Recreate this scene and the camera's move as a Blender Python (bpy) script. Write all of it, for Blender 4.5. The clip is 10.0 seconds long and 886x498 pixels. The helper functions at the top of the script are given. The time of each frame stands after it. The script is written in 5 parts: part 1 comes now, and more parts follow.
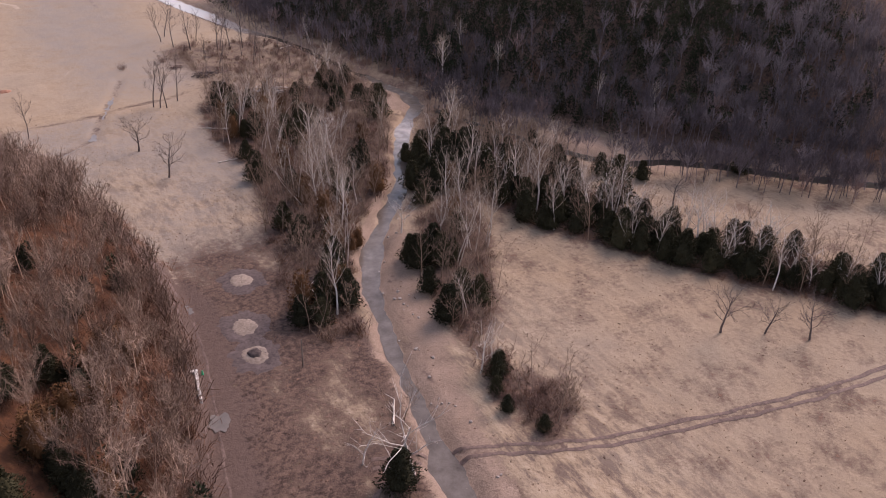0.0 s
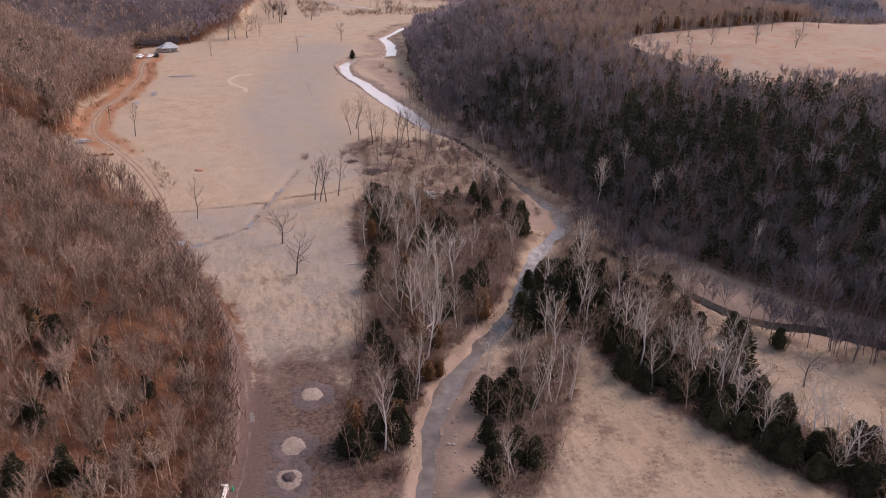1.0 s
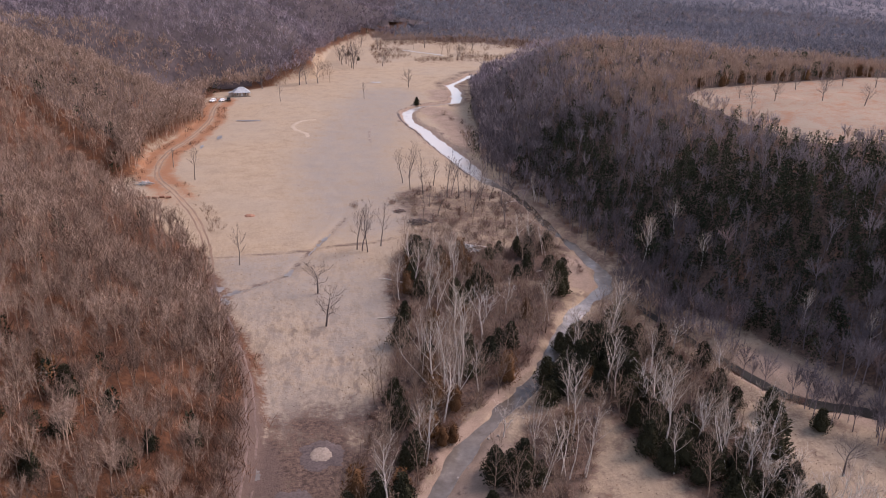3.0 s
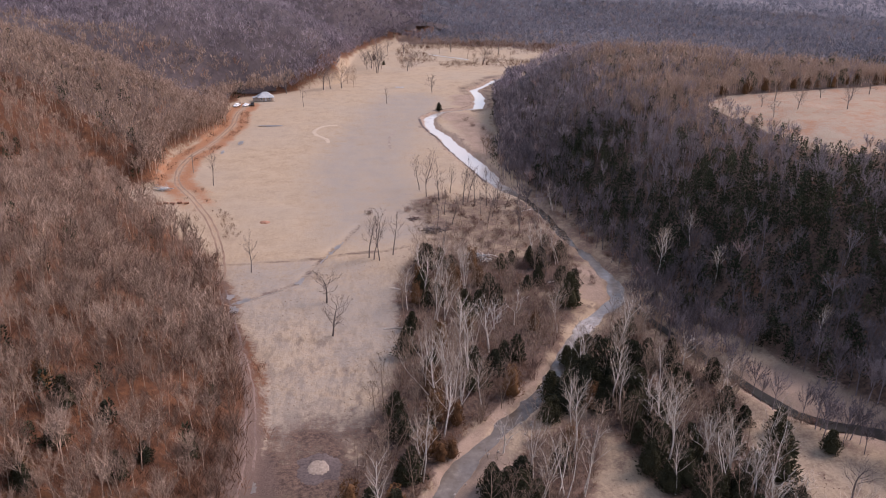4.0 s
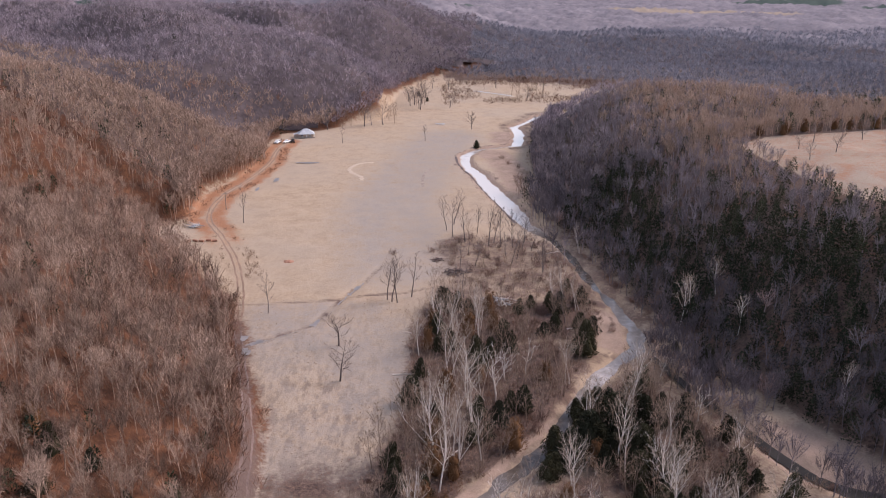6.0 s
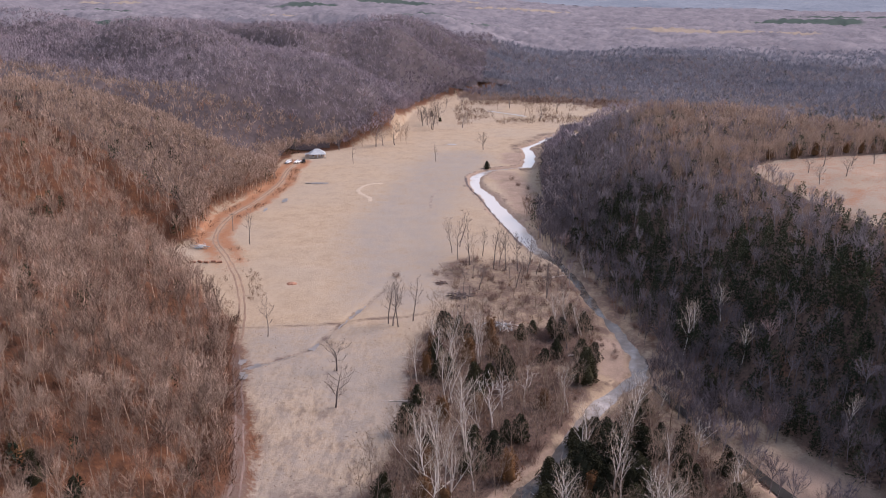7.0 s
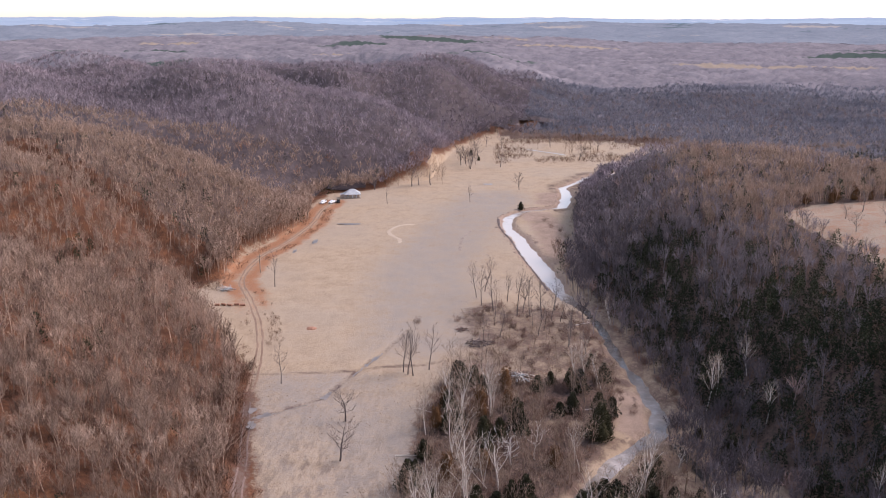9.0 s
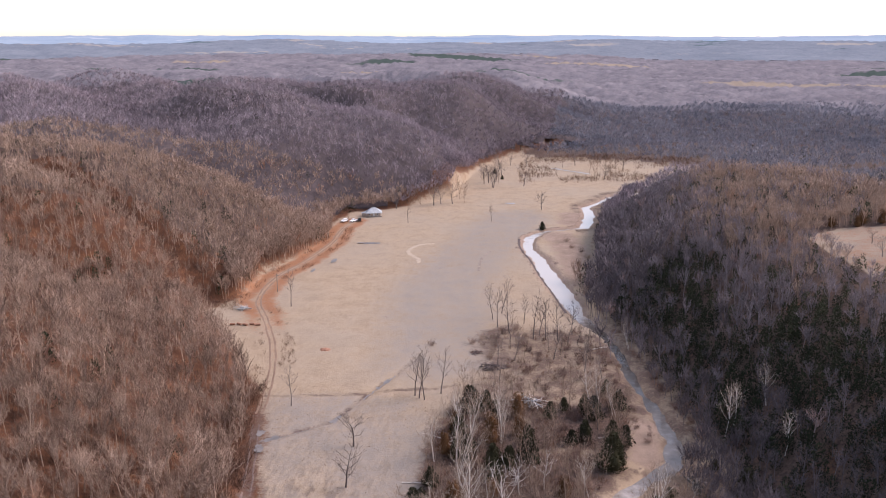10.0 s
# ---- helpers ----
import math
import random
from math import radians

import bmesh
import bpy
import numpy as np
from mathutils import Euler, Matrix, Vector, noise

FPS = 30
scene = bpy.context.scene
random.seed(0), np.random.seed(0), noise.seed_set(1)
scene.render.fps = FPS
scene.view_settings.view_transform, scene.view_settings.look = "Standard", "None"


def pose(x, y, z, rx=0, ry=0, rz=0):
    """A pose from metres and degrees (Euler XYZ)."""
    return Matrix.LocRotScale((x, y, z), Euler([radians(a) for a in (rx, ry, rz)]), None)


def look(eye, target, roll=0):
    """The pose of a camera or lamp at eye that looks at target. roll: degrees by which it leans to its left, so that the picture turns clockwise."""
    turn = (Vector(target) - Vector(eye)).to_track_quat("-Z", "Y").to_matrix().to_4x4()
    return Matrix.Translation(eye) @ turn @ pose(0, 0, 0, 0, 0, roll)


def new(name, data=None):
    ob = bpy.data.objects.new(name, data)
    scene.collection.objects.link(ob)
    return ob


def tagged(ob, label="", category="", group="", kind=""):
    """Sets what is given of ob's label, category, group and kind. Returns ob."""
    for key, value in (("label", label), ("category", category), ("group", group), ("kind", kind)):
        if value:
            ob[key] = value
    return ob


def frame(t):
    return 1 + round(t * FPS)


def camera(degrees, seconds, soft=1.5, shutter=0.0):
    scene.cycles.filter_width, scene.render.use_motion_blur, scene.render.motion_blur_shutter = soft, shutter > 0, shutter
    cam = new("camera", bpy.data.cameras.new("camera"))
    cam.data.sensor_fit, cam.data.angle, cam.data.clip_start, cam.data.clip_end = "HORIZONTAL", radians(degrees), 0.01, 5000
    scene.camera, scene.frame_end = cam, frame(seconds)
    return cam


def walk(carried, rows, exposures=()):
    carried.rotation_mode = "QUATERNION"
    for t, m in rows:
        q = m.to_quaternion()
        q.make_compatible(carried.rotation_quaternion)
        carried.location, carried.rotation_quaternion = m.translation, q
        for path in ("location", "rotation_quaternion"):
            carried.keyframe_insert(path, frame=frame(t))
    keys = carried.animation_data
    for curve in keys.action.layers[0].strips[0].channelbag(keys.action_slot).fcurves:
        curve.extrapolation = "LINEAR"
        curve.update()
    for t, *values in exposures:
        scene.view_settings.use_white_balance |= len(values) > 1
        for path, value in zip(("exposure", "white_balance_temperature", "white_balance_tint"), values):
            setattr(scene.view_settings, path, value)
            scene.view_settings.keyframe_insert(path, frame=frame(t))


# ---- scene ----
cam = camera(57.0, 10.0, soft=1.0)
PATH = [
    (0, (-69.534, -13.336, 76.921), (-68.587, -11.862, 75.956), 1.8),
    (0.1, (-66.029, -14.383, 78.134), (-65.16, -12.86, 77.174), 2.5),
    (0.2, (-62.578, -15.272, 79.604), (-61.781, -13.704, 78.652), 2.7),
    (0.3, (-59.076, -16.075, 81.013), (-58.361, -14.461, 80.072), 3.2),
    (0.4, (-55.486, -16.434, 82.389), (-54.829, -14.775, 81.486), 3.2),
    (0.5, (-51.783, -16.652, 83.441), (-51.179, -14.952, 82.577), 3.4),
    (0.6, (-48.859, -16.619, 84.217), (-48.297, -14.892, 83.378), 3.4),
    (0.7, (-46.56, -16.391, 84.771), (-46.031, -14.647, 83.948), 3.2),
    (0.8, (-44.73, -16.02, 85.159), (-44.227, -14.265, 84.343), 2.9),
    (0.9, (-43.213, -15.556, 85.435), (-42.73, -13.793, 84.621), 2.5),
    (1, (-41.853, -15.045, 85.655), (-41.388, -13.278, 84.842), 2.0),
    (1.5, (-39.169, -14.729, 86.817), (-38.753, -12.939, 86.028), 1.9),
    (2, (-36.394, -14.475, 87.667), (-36.028, -12.662, 86.905), 1.8),
    (2.5, (-33.371, -13.805, 88.011), (-33.05, -11.974, 87.276), 1.8),
    (4, (-24.536, -11.727, 90.141), (-24.331, -9.875, 89.415), 1.4),
    (4.5, (-21.968, -11.105, 90.767), (-21.803, -9.246, 90.049), 1.4),
    (5, (-19.002, -10.131, 91.366), (-18.875, -8.261, 90.668), 1.1),
    (5.5, (-16.151, -9.484, 92.046), (-16.056, -7.604, 91.368), 0.9),
    (7, (-8.584, -6.47, 93.804), (-8.562, -4.568, 93.187), 0.7),
    (7.5, (-6.151, -5.159, 94.626), (-6.154, -3.251, 94.027), 0.7),
    (8, (-3.705, -3.941, 95.199), (-3.739, -2.027, 94.62), 0.5),
    (8.5, (-1.257, -2.516, 95.477), (-1.327, -0.596, 94.919), 0.3),
    (9, (1.31, -1.383, 96.272), (1.204, 0.54, 95.734), 0.0),
    (9.5, (3.398, 0.218, 96.65), (3.256, 2.145, 96.131), -0.0),
    (10, (5.627, 1.884, 97.119), (5.449, 3.813, 96.62), -0.1),
]
walk(cam, [(t, look(eye, target, roll)) for t, eye, target, roll in PATH], [(0.0, 0.66, 6250, 29), (2.5, 0.76, 6060, 26), (10.0, 0.92, 5830, 21)])

# ---------- world, sun, exposure ----------
SUN_TO = Vector((0.95, 0.30, 0.0)).normalized()
SUN_ELEV = radians(42)
world = bpy.data.worlds.new("world")
scene.world = world
world.use_nodes = True
wn = world.node_tree.nodes
sky = wn.new("ShaderNodeTexSky")
sky.sky_type = "NISHITA"
sky.sun_disc = False
sky.sun_elevation = SUN_ELEV
sky.sun_rotation = math.atan2(SUN_TO.x, SUN_TO.y)
sky.air_density, sky.dust_density, sky.ozone_density = 1.6, 0.6, 1.0
wn["Background"].inputs["Strength"].default_value = 0.128
veil = wn.new("ShaderNodeHueSaturation")
veil.inputs["Saturation"].default_value = 0.58
world.node_tree.links.new(sky.outputs[0], veil.inputs["Color"])
world.node_tree.links.new(veil.outputs[0], wn["Background"].inputs["Color"])

sun = new("sun", bpy.data.lights.new("sun", "SUN"))
sun.data.energy = 2.6
sun.data.angle = radians(28)
sun.data.color = (1.0, 0.83, 0.67)
sun.matrix_basis = look((0, 0, 0), (-SUN_TO.x * math.cos(SUN_ELEV), -SUN_TO.y * math.cos(SUN_ELEV), -math.sin(SUN_ELEV)))

rng = np.random.default_rng(11)


# ---------- small maths ----------
def lattice(ix, iy, seed):
    h = np.sin(ix * 127.1 + iy * 311.7 + seed * 74.7) * 43758.5453
    return h - np.floor(h)


def value_noise(x, y, seed=0):
    x, y = np.asarray(x, float), np.asarray(y, float)
    ix, iy = np.floor(x), np.floor(y)
    fx, fy = x - ix, y - iy
    fx, fy = fx * fx * (3 - 2 * fx), fy * fy * (3 - 2 * fy)
    a, b = lattice(ix, iy, seed), lattice(ix + 1, iy, seed)
    c, d = lattice(ix, iy + 1, seed), lattice(ix + 1, iy + 1, seed)
    return (a * (1 - fx) + b * fx) * (1 - fy) + (c * (1 - fx) + d * fx) * fy


def fbm(x, y, seed=0, octaves=4):
    out, amp, total = 0.0, 1.0, 0.0
    for k in range(octaves):
        out = out + amp * value_noise(x * 2**k, y * 2**k, seed + k * 7)
        total, amp = total + amp, amp * 0.5
    return out / total


def line_distance(x, y, line):
    """Distance to a polyline, and how far along it (in vertex numbers) the nearest place lies."""
    x, y = np.asarray(x, float), np.asarray(y, float)
    best, where = np.full(x.shape, 1e9), np.zeros(x.shape)
    for k, ((ax, ay), (bx, by)) in enumerate(zip(line[:-1], line[1:])):
        ux, uy = bx - ax, by - ay
        s = np.clip(((x - ax) * ux + (y - ay) * uy) / (ux * ux + uy * uy), 0, 1)
        d = np.hypot(x - ax - s * ux, y - ay - s * uy)
        near = d < best
        best, where = np.where(near, d, best), np.where(near, k + s, where)
    return best, where


def inside(x, y, poly):
    x, y = np.asarray(x, float), np.asarray(y, float)
    hit = np.zeros(x.shape, bool)
    for (ax, ay), (bx, by) in zip(poly, poly[1:] + poly[:1]):
        if ay == by:
            continue
        hit ^= ((ay > y) != (by > y)) & (x < (bx - ax) * (y - ay) / (by - ay) + ax)
    return hit


def step(a, b, v):
    """Smooth step from 0 at a to 1 at b."""
    s = np.clip((np.asarray(v, float) - a) / (b - a), 0, 1)
    return s * s * (3 - 2 * s)


# ---------- plan of the valley ----------
LEFT_EDGE = [(-73.6, -80), (-60, 16), (-52.8, 62.4), (-48, 84), (-44, 104), (-42.4, 120), (-45.6, 148), (-52.8, 169.6), (-60, 196), (-65.6, 209.6),
             (-79.2, 232.8), (-94.4, 257.6), (-110.4, 280), (-99.2, 297.6), (-101.6, 320), (-103.2, 336), (-92.8, 361.6), (-87.2, 398.4), (-94.4, 428),
             (-89.6, 457.6), (-68, 467.2), (-34.4, 505.6), (-33.6, 552), (-22.4, 640), (0, 696)]
FAR_EDGE = [(48, 744), (176, 776), (368, 744), (800, 720), (800, 336), (320, 338), (232, 346), (190, 378), (152, 428), (112, 480)]
RIGHT_EDGE = [(73.6, 512), (52.8, 452), (42.4, 384), (37.6, 320), (38.4, 272), (45.6, 240), (50.4, 204), (53.6, 188), (53.6, 164), (63.2, 152), (70.4, 136),
              (78.4, 118.4), (90.4, 102.4), (104.8, 86.4), (137.6, 56), (192, 8), (208, -80)]
VALLEY = LEFT_EDGE + FAR_EDGE + RIGHT_EDGE
CREEK = [(-32, 24), (-28, 40), (-25.6, 50), (-23, 61), (-21, 70), (-17.5, 83), (-13.5, 96.5), (-7.5, 109), (1.2, 119.5), (8.5, 128.2), (16, 138.6), (25, 154.5), (31, 165), (37, 171.5),
         (43, 178), (45.5, 188), (44, 202), (42.2, 214), (40.2, 226), (38.7, 247), (36, 264.8), (29, 281), (25.5, 306), (20, 334.5), (16.5, 360.5), (11.6, 379), (11.5, 400), (20, 416),
         (32.5, 421.5), (41.5, 425), (46.5, 455), (46, 479), (57, 497), (66, 516), (100, 534.4), (152, 564), (264, 608)]
# Water paleness: silt, plus sky (pale) and hill (dark) reflections painted in.
CREEK_SILT_SHEEN = [0.3, 0.3, 0.3, 0.3, 0.3, 0.3, 0.32, 0.42, 0.35, 0.15, 0.2, 0.5, 0.7, 0.45, 0.35, 0.5, 0.4, 0.12, 0.08, 0.05, 0.15, 0.8, 1.05, 1.05, 1.05, 1.0, 0.9, 0.7,
              0.6, 1.0, 1.05, 1.0, 0.9, 0.8, 0.8, 0.8, 0.8]
CREEK_HALF = [1.62, 1.75, 1.69, 1.5, 1.06, 1.12, 1.25, 1.62, 1.82, 1.42, 1.35, 1.4, 1.85, 1.6, 1.7, 2.1, 1.9, 1.4, 1.08, 1.01,
              1.22, 2.88, 4.0, 4.0, 3.36, 2.4, 2.56, 1.92, 1.44, 2.56, 3.2, 2.08, 1.6, 1.6, 3.2, 4.8, 4.8]
SIDE_CREEK = [(45, 176), (50, 158), (57, 136), (62, 122), (69, 116.5), (74, 115), (79, 111), (85.5, 105), (96, 92), (112, 76), (152, 42)]
ROAD = [(-56, 32), (-52.8, 59.2), (-49.6, 73.6), (-45.6, 92), (-44, 105.6), (-45.6, 128), (-48.8, 144), (-54.4, 166.4), (-61.6, 194.4), (-64, 212.8), (-71.2, 243.2),
        (-84.8, 276), (-94.4, 294.4), (-95.2, 326.4), (-88.8, 349.6), (-84, 386.4), (-86.4, 416), (-83.2, 436)]
TRACK = [(-35.2, 59.2), (-22.4, 54.4), (-14.4, 50.4), (-4, 45.6), (12, 41.6), (24.8, 38.4), (33.6, 36.8), (44.8, 35.2), (72, 33.6)]
DITCH = [(-67.2, 207.2), (-48, 209.6), (-36.8, 211.2), (-28, 214.4), (-17.6, 216), (-3.2, 221.6)]
RIVULET = [(-62.4, 177.6), (-56, 182.4), (-48, 188.8), (-40.8, 194.4), (-36.8, 206.4), (-32.8, 216), (-29.6, 224), (-24, 240)]
GULLY = [(-99.2, 285.6), (-128, 301.6), (-160, 318.4), (-200, 340)]
UPPER_FIELD = [(100, 272), (101, 248), (104, 226), (105, 208), (113, 195), (140, 184), (216, 186), (216, 272), (150, 276), (112, 277)]


HILL_RIGHT = FAR_EDGE[4:] + RIGHT_EDGE + [(800, -80)]


def hill_height(x, y):
    x, y = np.asarray(x, float), np.asarray(y, float)
    left, _ = line_distance(x, y, LEFT_EDGE + FAR_EDGE[:4])
    right, _ = line_distance(x, y, FAR_EDGE[4:] + RIGHT_EDGE)
    out = ~inside(x, y, VALLEY)
    beyond = step(-50, 130, x) * step(560, 690, y)
    on_left = 45 * (1 - np.exp(-left / (53 + 420 * beyond)))
    on_right = 37.6 * (1 - np.exp(-((right / 38.5) ** 1.6)))
    h = np.where(left < right, on_left, on_right)
    ravine, _ = line_distance(x, y, [(-57.6, 180.8), (-94.4, 200), (-120, 232), (-152, 256)])
    gully, _ = line_distance(x, y, GULLY)
    back, _ = line_distance(x, y, [(-86, 442), (-120, 430), (-180, 416), (-250, 395), (-320, 370)])
    crest, _ = line_distance(x, y, [(-128, 425), (-160, 395), (-190, 372), (-250, 352)])
    spurs = line_distance(x, y, [(-250, 640), (-140, 622), (-85, 580), (-46, 532)])[0], line_distance(x, y, [(-120, 800), (-30, 770), (30, 740)])[0]
    hollow, _ = line_distance(x, y, [(-70, 672), (-120, 700), (-220, 735)])
    h = h - 10 * np.exp(-((ravine / 21) ** 2)) - 6.5 * np.exp(-((gully / 9) ** 2)) - 28 * np.exp(-((back / 31) ** 2)) + 11 * np.exp(-((crest / 26) ** 2))
    h = h + 7 * np.exp(-(((x + 172) / 44) ** 2) - ((y - 298) / 40) ** 2)
    h = h + 11 * np.exp(-((spurs[0] / 34) ** 2)) + 9 * np.exp(-((spurs[1] / 34) ** 2)) - 14 * np.exp(-((hollow / 30) ** 2))
    r = np.hypot(x, y)
    far = step(720, 1800, r)
    inland = step(20, 120, np.minimum(left, right)) * step(430, 640, r)
    spur = np.cos(2 * math.pi * (0.8 * x + 0.6 * y) / 118 + 5.5 * fbm(x / 160, y / 160, 64, 2))
    h = h + inland * (1 - 0.8 * step(0.02, 0.14, x / (r + 1))) * ((fbm(x / 150 + 7, y / 150, 63, 2) - 0.5) * 22 + 6.5 * spur * (1 - 0.7 * far))
    h = h * (1 - 0.5 * far) + far * (1 - 0.45 * step(0.05, 0.2, x / (r + 1))) * (36 * fbm(x / 720 + 3.3, y / 420 + 1.7, 5, 3) + 2) + 62 * step(1300, 4900, r)
    h = h + (fbm(x / 45, y / 45, 9, 3) - 0.5) * 6 * step(4, 32, np.minimum(left, right))
    return np.where(out, np.maximum(h, 0), 0) + 0.8 + 0.012 * np.clip(x, -240, 240)


def lowland_at(x, y):
    """The wooded low ground past the far end of the field."""
    ragged = 34 * (fbm(x / 22, y / 22, 71, 3) - 0.5)
    return ((y > 690 - 0.35 * (x - 20) + ragged) & (x > 10)) | ((x > 150 + ragged) & (y > 330)) | ((x > 112 + ragged) & (y > 400) & (y < 545))


def channel(x, y):
    """Distance to the creek's middle, with ragged banks, and its half width there."""
    d, k = line_distance(x, y, CREEK)
    d = d + (fbm(np.asarray(x) / 5, np.asarray(y) / 5, 33, 2) - 0.5) * 2.6 * step(0, 2, d)
    return d, np.interp(k, range(len(CREEK_HALF)), CREEK_HALF)


def ground_height(x, y):
    h = hill_height(x, y)
    d, half = channel(x, y)
    h = h - 1.2 * (1 - step(half * 0.7, half + 1.7, d))
    d2, _ = line_distance(x, y, SIDE_CREEK)
    h = h - 1.3 * (1 - step(1.2, 4.0, d2))
    d3, _ = line_distance(x, y, RIVULET)
    h = h - 0.35 * (1 - step(0.3, 1.8, d3))
    return h + (fbm(x / 8, y / 8, 21, 3) - 0.5) * 0.4


def ground_at(x, y):
    return float(ground_height(np.array([x]), np.array([y]))[0])


# ---------- materials ----------
def base_material(name, rough=0.9):
    m = bpy.data.materials.new(name)
    m.use_nodes = True
    n, l = m.node_tree.nodes, m.node_tree.links
    b = n["Principled BSDF"]
    b.inputs["Roughness"].default_value = rough
    b.inputs["Specular IOR Level"].default_value = 0.15
    return m, n, l, b


def noise_node(n, l, coords, scale, detail=5.0, rough=0.6):
    t = n.new("ShaderNodeTexNoise")
    t.inputs["Scale"].default_value, t.inputs["Detail"].default_value, t.inputs["Roughness"].default_value = scale, detail, rough
    l.new(coords, t.inputs["Vector"])
    return t.outputs["Fac"]


def ramp(n, l, fac, stops):
    r = n.new("ShaderNodeValToRGB")
    while len(r.color_ramp.elements) < len(stops):
        r.color_ramp.elements.new(0.5)
    for e, (p, c) in zip(r.color_ramp.elements, stops):
        e.position, e.color = p, (*c, 1)
    l.new(fac, r.inputs[0])
    return r.outputs["Color"]


def mix(n, l, fac, a, b, mode="MIX"):
    m = n.new("ShaderNodeMix")
    m.data_type, m.blend_type = "RGBA", mode
    for sock, v in ((m.inputs[0], fac), (m.inputs[6], a), (m.inputs[7], b)):
        if isinstance(v, (float, int)):
            sock.default_value = v
        elif isinstance(v, tuple):
            sock.default_value = (*v, 1)
        else:
            l.new(v, sock)
    return m.outputs[2]


def maths(n, l, op, a, b=0.0, c=0.0):
    m = n.new("ShaderNodeMath")
    m.operation = op
    for sock, v in zip(m.inputs, (a, b, c)):
        if isinstance(v, (float, int)):
            sock.default_value = v
        else:
            l.new(v, sock)
    return m.outputs[0]


def bump(n, l, b, height, strength, distance):
    k = n.new("ShaderNodeBump")
    k.inputs["Strength"].default_value, k.inputs["Distance"].default_value = strength, distance
    l.new(height, k.inputs["Height"])
    l.new(k.outputs[0], b.inputs["Normal"])


def plain_material(name, dark, light, scale, rough=0.9, metal=0.0, relief=0.02, coarse=None):
    """Two-scale mottled surface in real-world metres."""
    m, n, l, b = base_material(name, rough)
    pos = n.new("ShaderNodeNewGeometry").outputs["Position"]
    fine = noise_node(n, l, pos, scale)
    wide = noise_node(n, l, pos, coarse or scale / 9)
    fac = maths(n, l, "ADD", maths(n, l, "MULTIPLY", fine, 0.55), maths(n, l, "MULTIPLY", wide, 0.45))
    l.new(ramp(n, l, fac, [(0.36, dark), (0.64, light)]), b.inputs["Base Color"])
    b.inputs["Metallic"].default_value = metal
    bump(n, l, b, fine, 0.5, relief)
    return m


def toned_material(name, dark, light, rough=0.95, warm=None):
    """For plants: each plant has its own tone, stored on its mesh; fine variation per twig."""
    m, n, l, b = base_material(name, rough)
    at = n.new("ShaderNodeAttribute")
    at.attribute_name = "tone"
    geo = n.new("ShaderNodeNewGeometry")
    isl = geo.outputs["Random Per Island"]
    fac = maths(n, l, "ADD", maths(n, l, "MULTIPLY", at.outputs["Fac"], 0.86), maths(n, l, "MULTIPLY", isl, 0.14))
    col = ramp(n, l, fac, [(0.0, dark), (0.8, light)] + ([(1.0, warm)] if warm else []))
    l.new(col, b.inputs["Base Color"])
    b.inputs["Specular IOR Level"].default_value = 0.05
    return m


def single_material(name, dark, light, rough=0.9, scale=3.0):
    """Bark, leaves and such, told apart from plant to plant."""
    m, n, l, b = base_material(name, rough)
    info = n.new("ShaderNodeObjectInfo")
    pos = n.new("ShaderNodeNewGeometry").outputs["Position"]
    fine = noise_node(n, l, pos, scale, 4.0)
    fac = maths(n, l, "ADD", maths(n, l, "MULTIPLY", info.outputs["Random"], 0.45), maths(n, l, "MULTIPLY", fine, 0.6))
    l.new(ramp(n, l, fac, [(0.15, dark), (0.85, light)]), b.inputs["Base Color"])
    b.inputs["Specular IOR Level"].default_value = 0.08
    return m


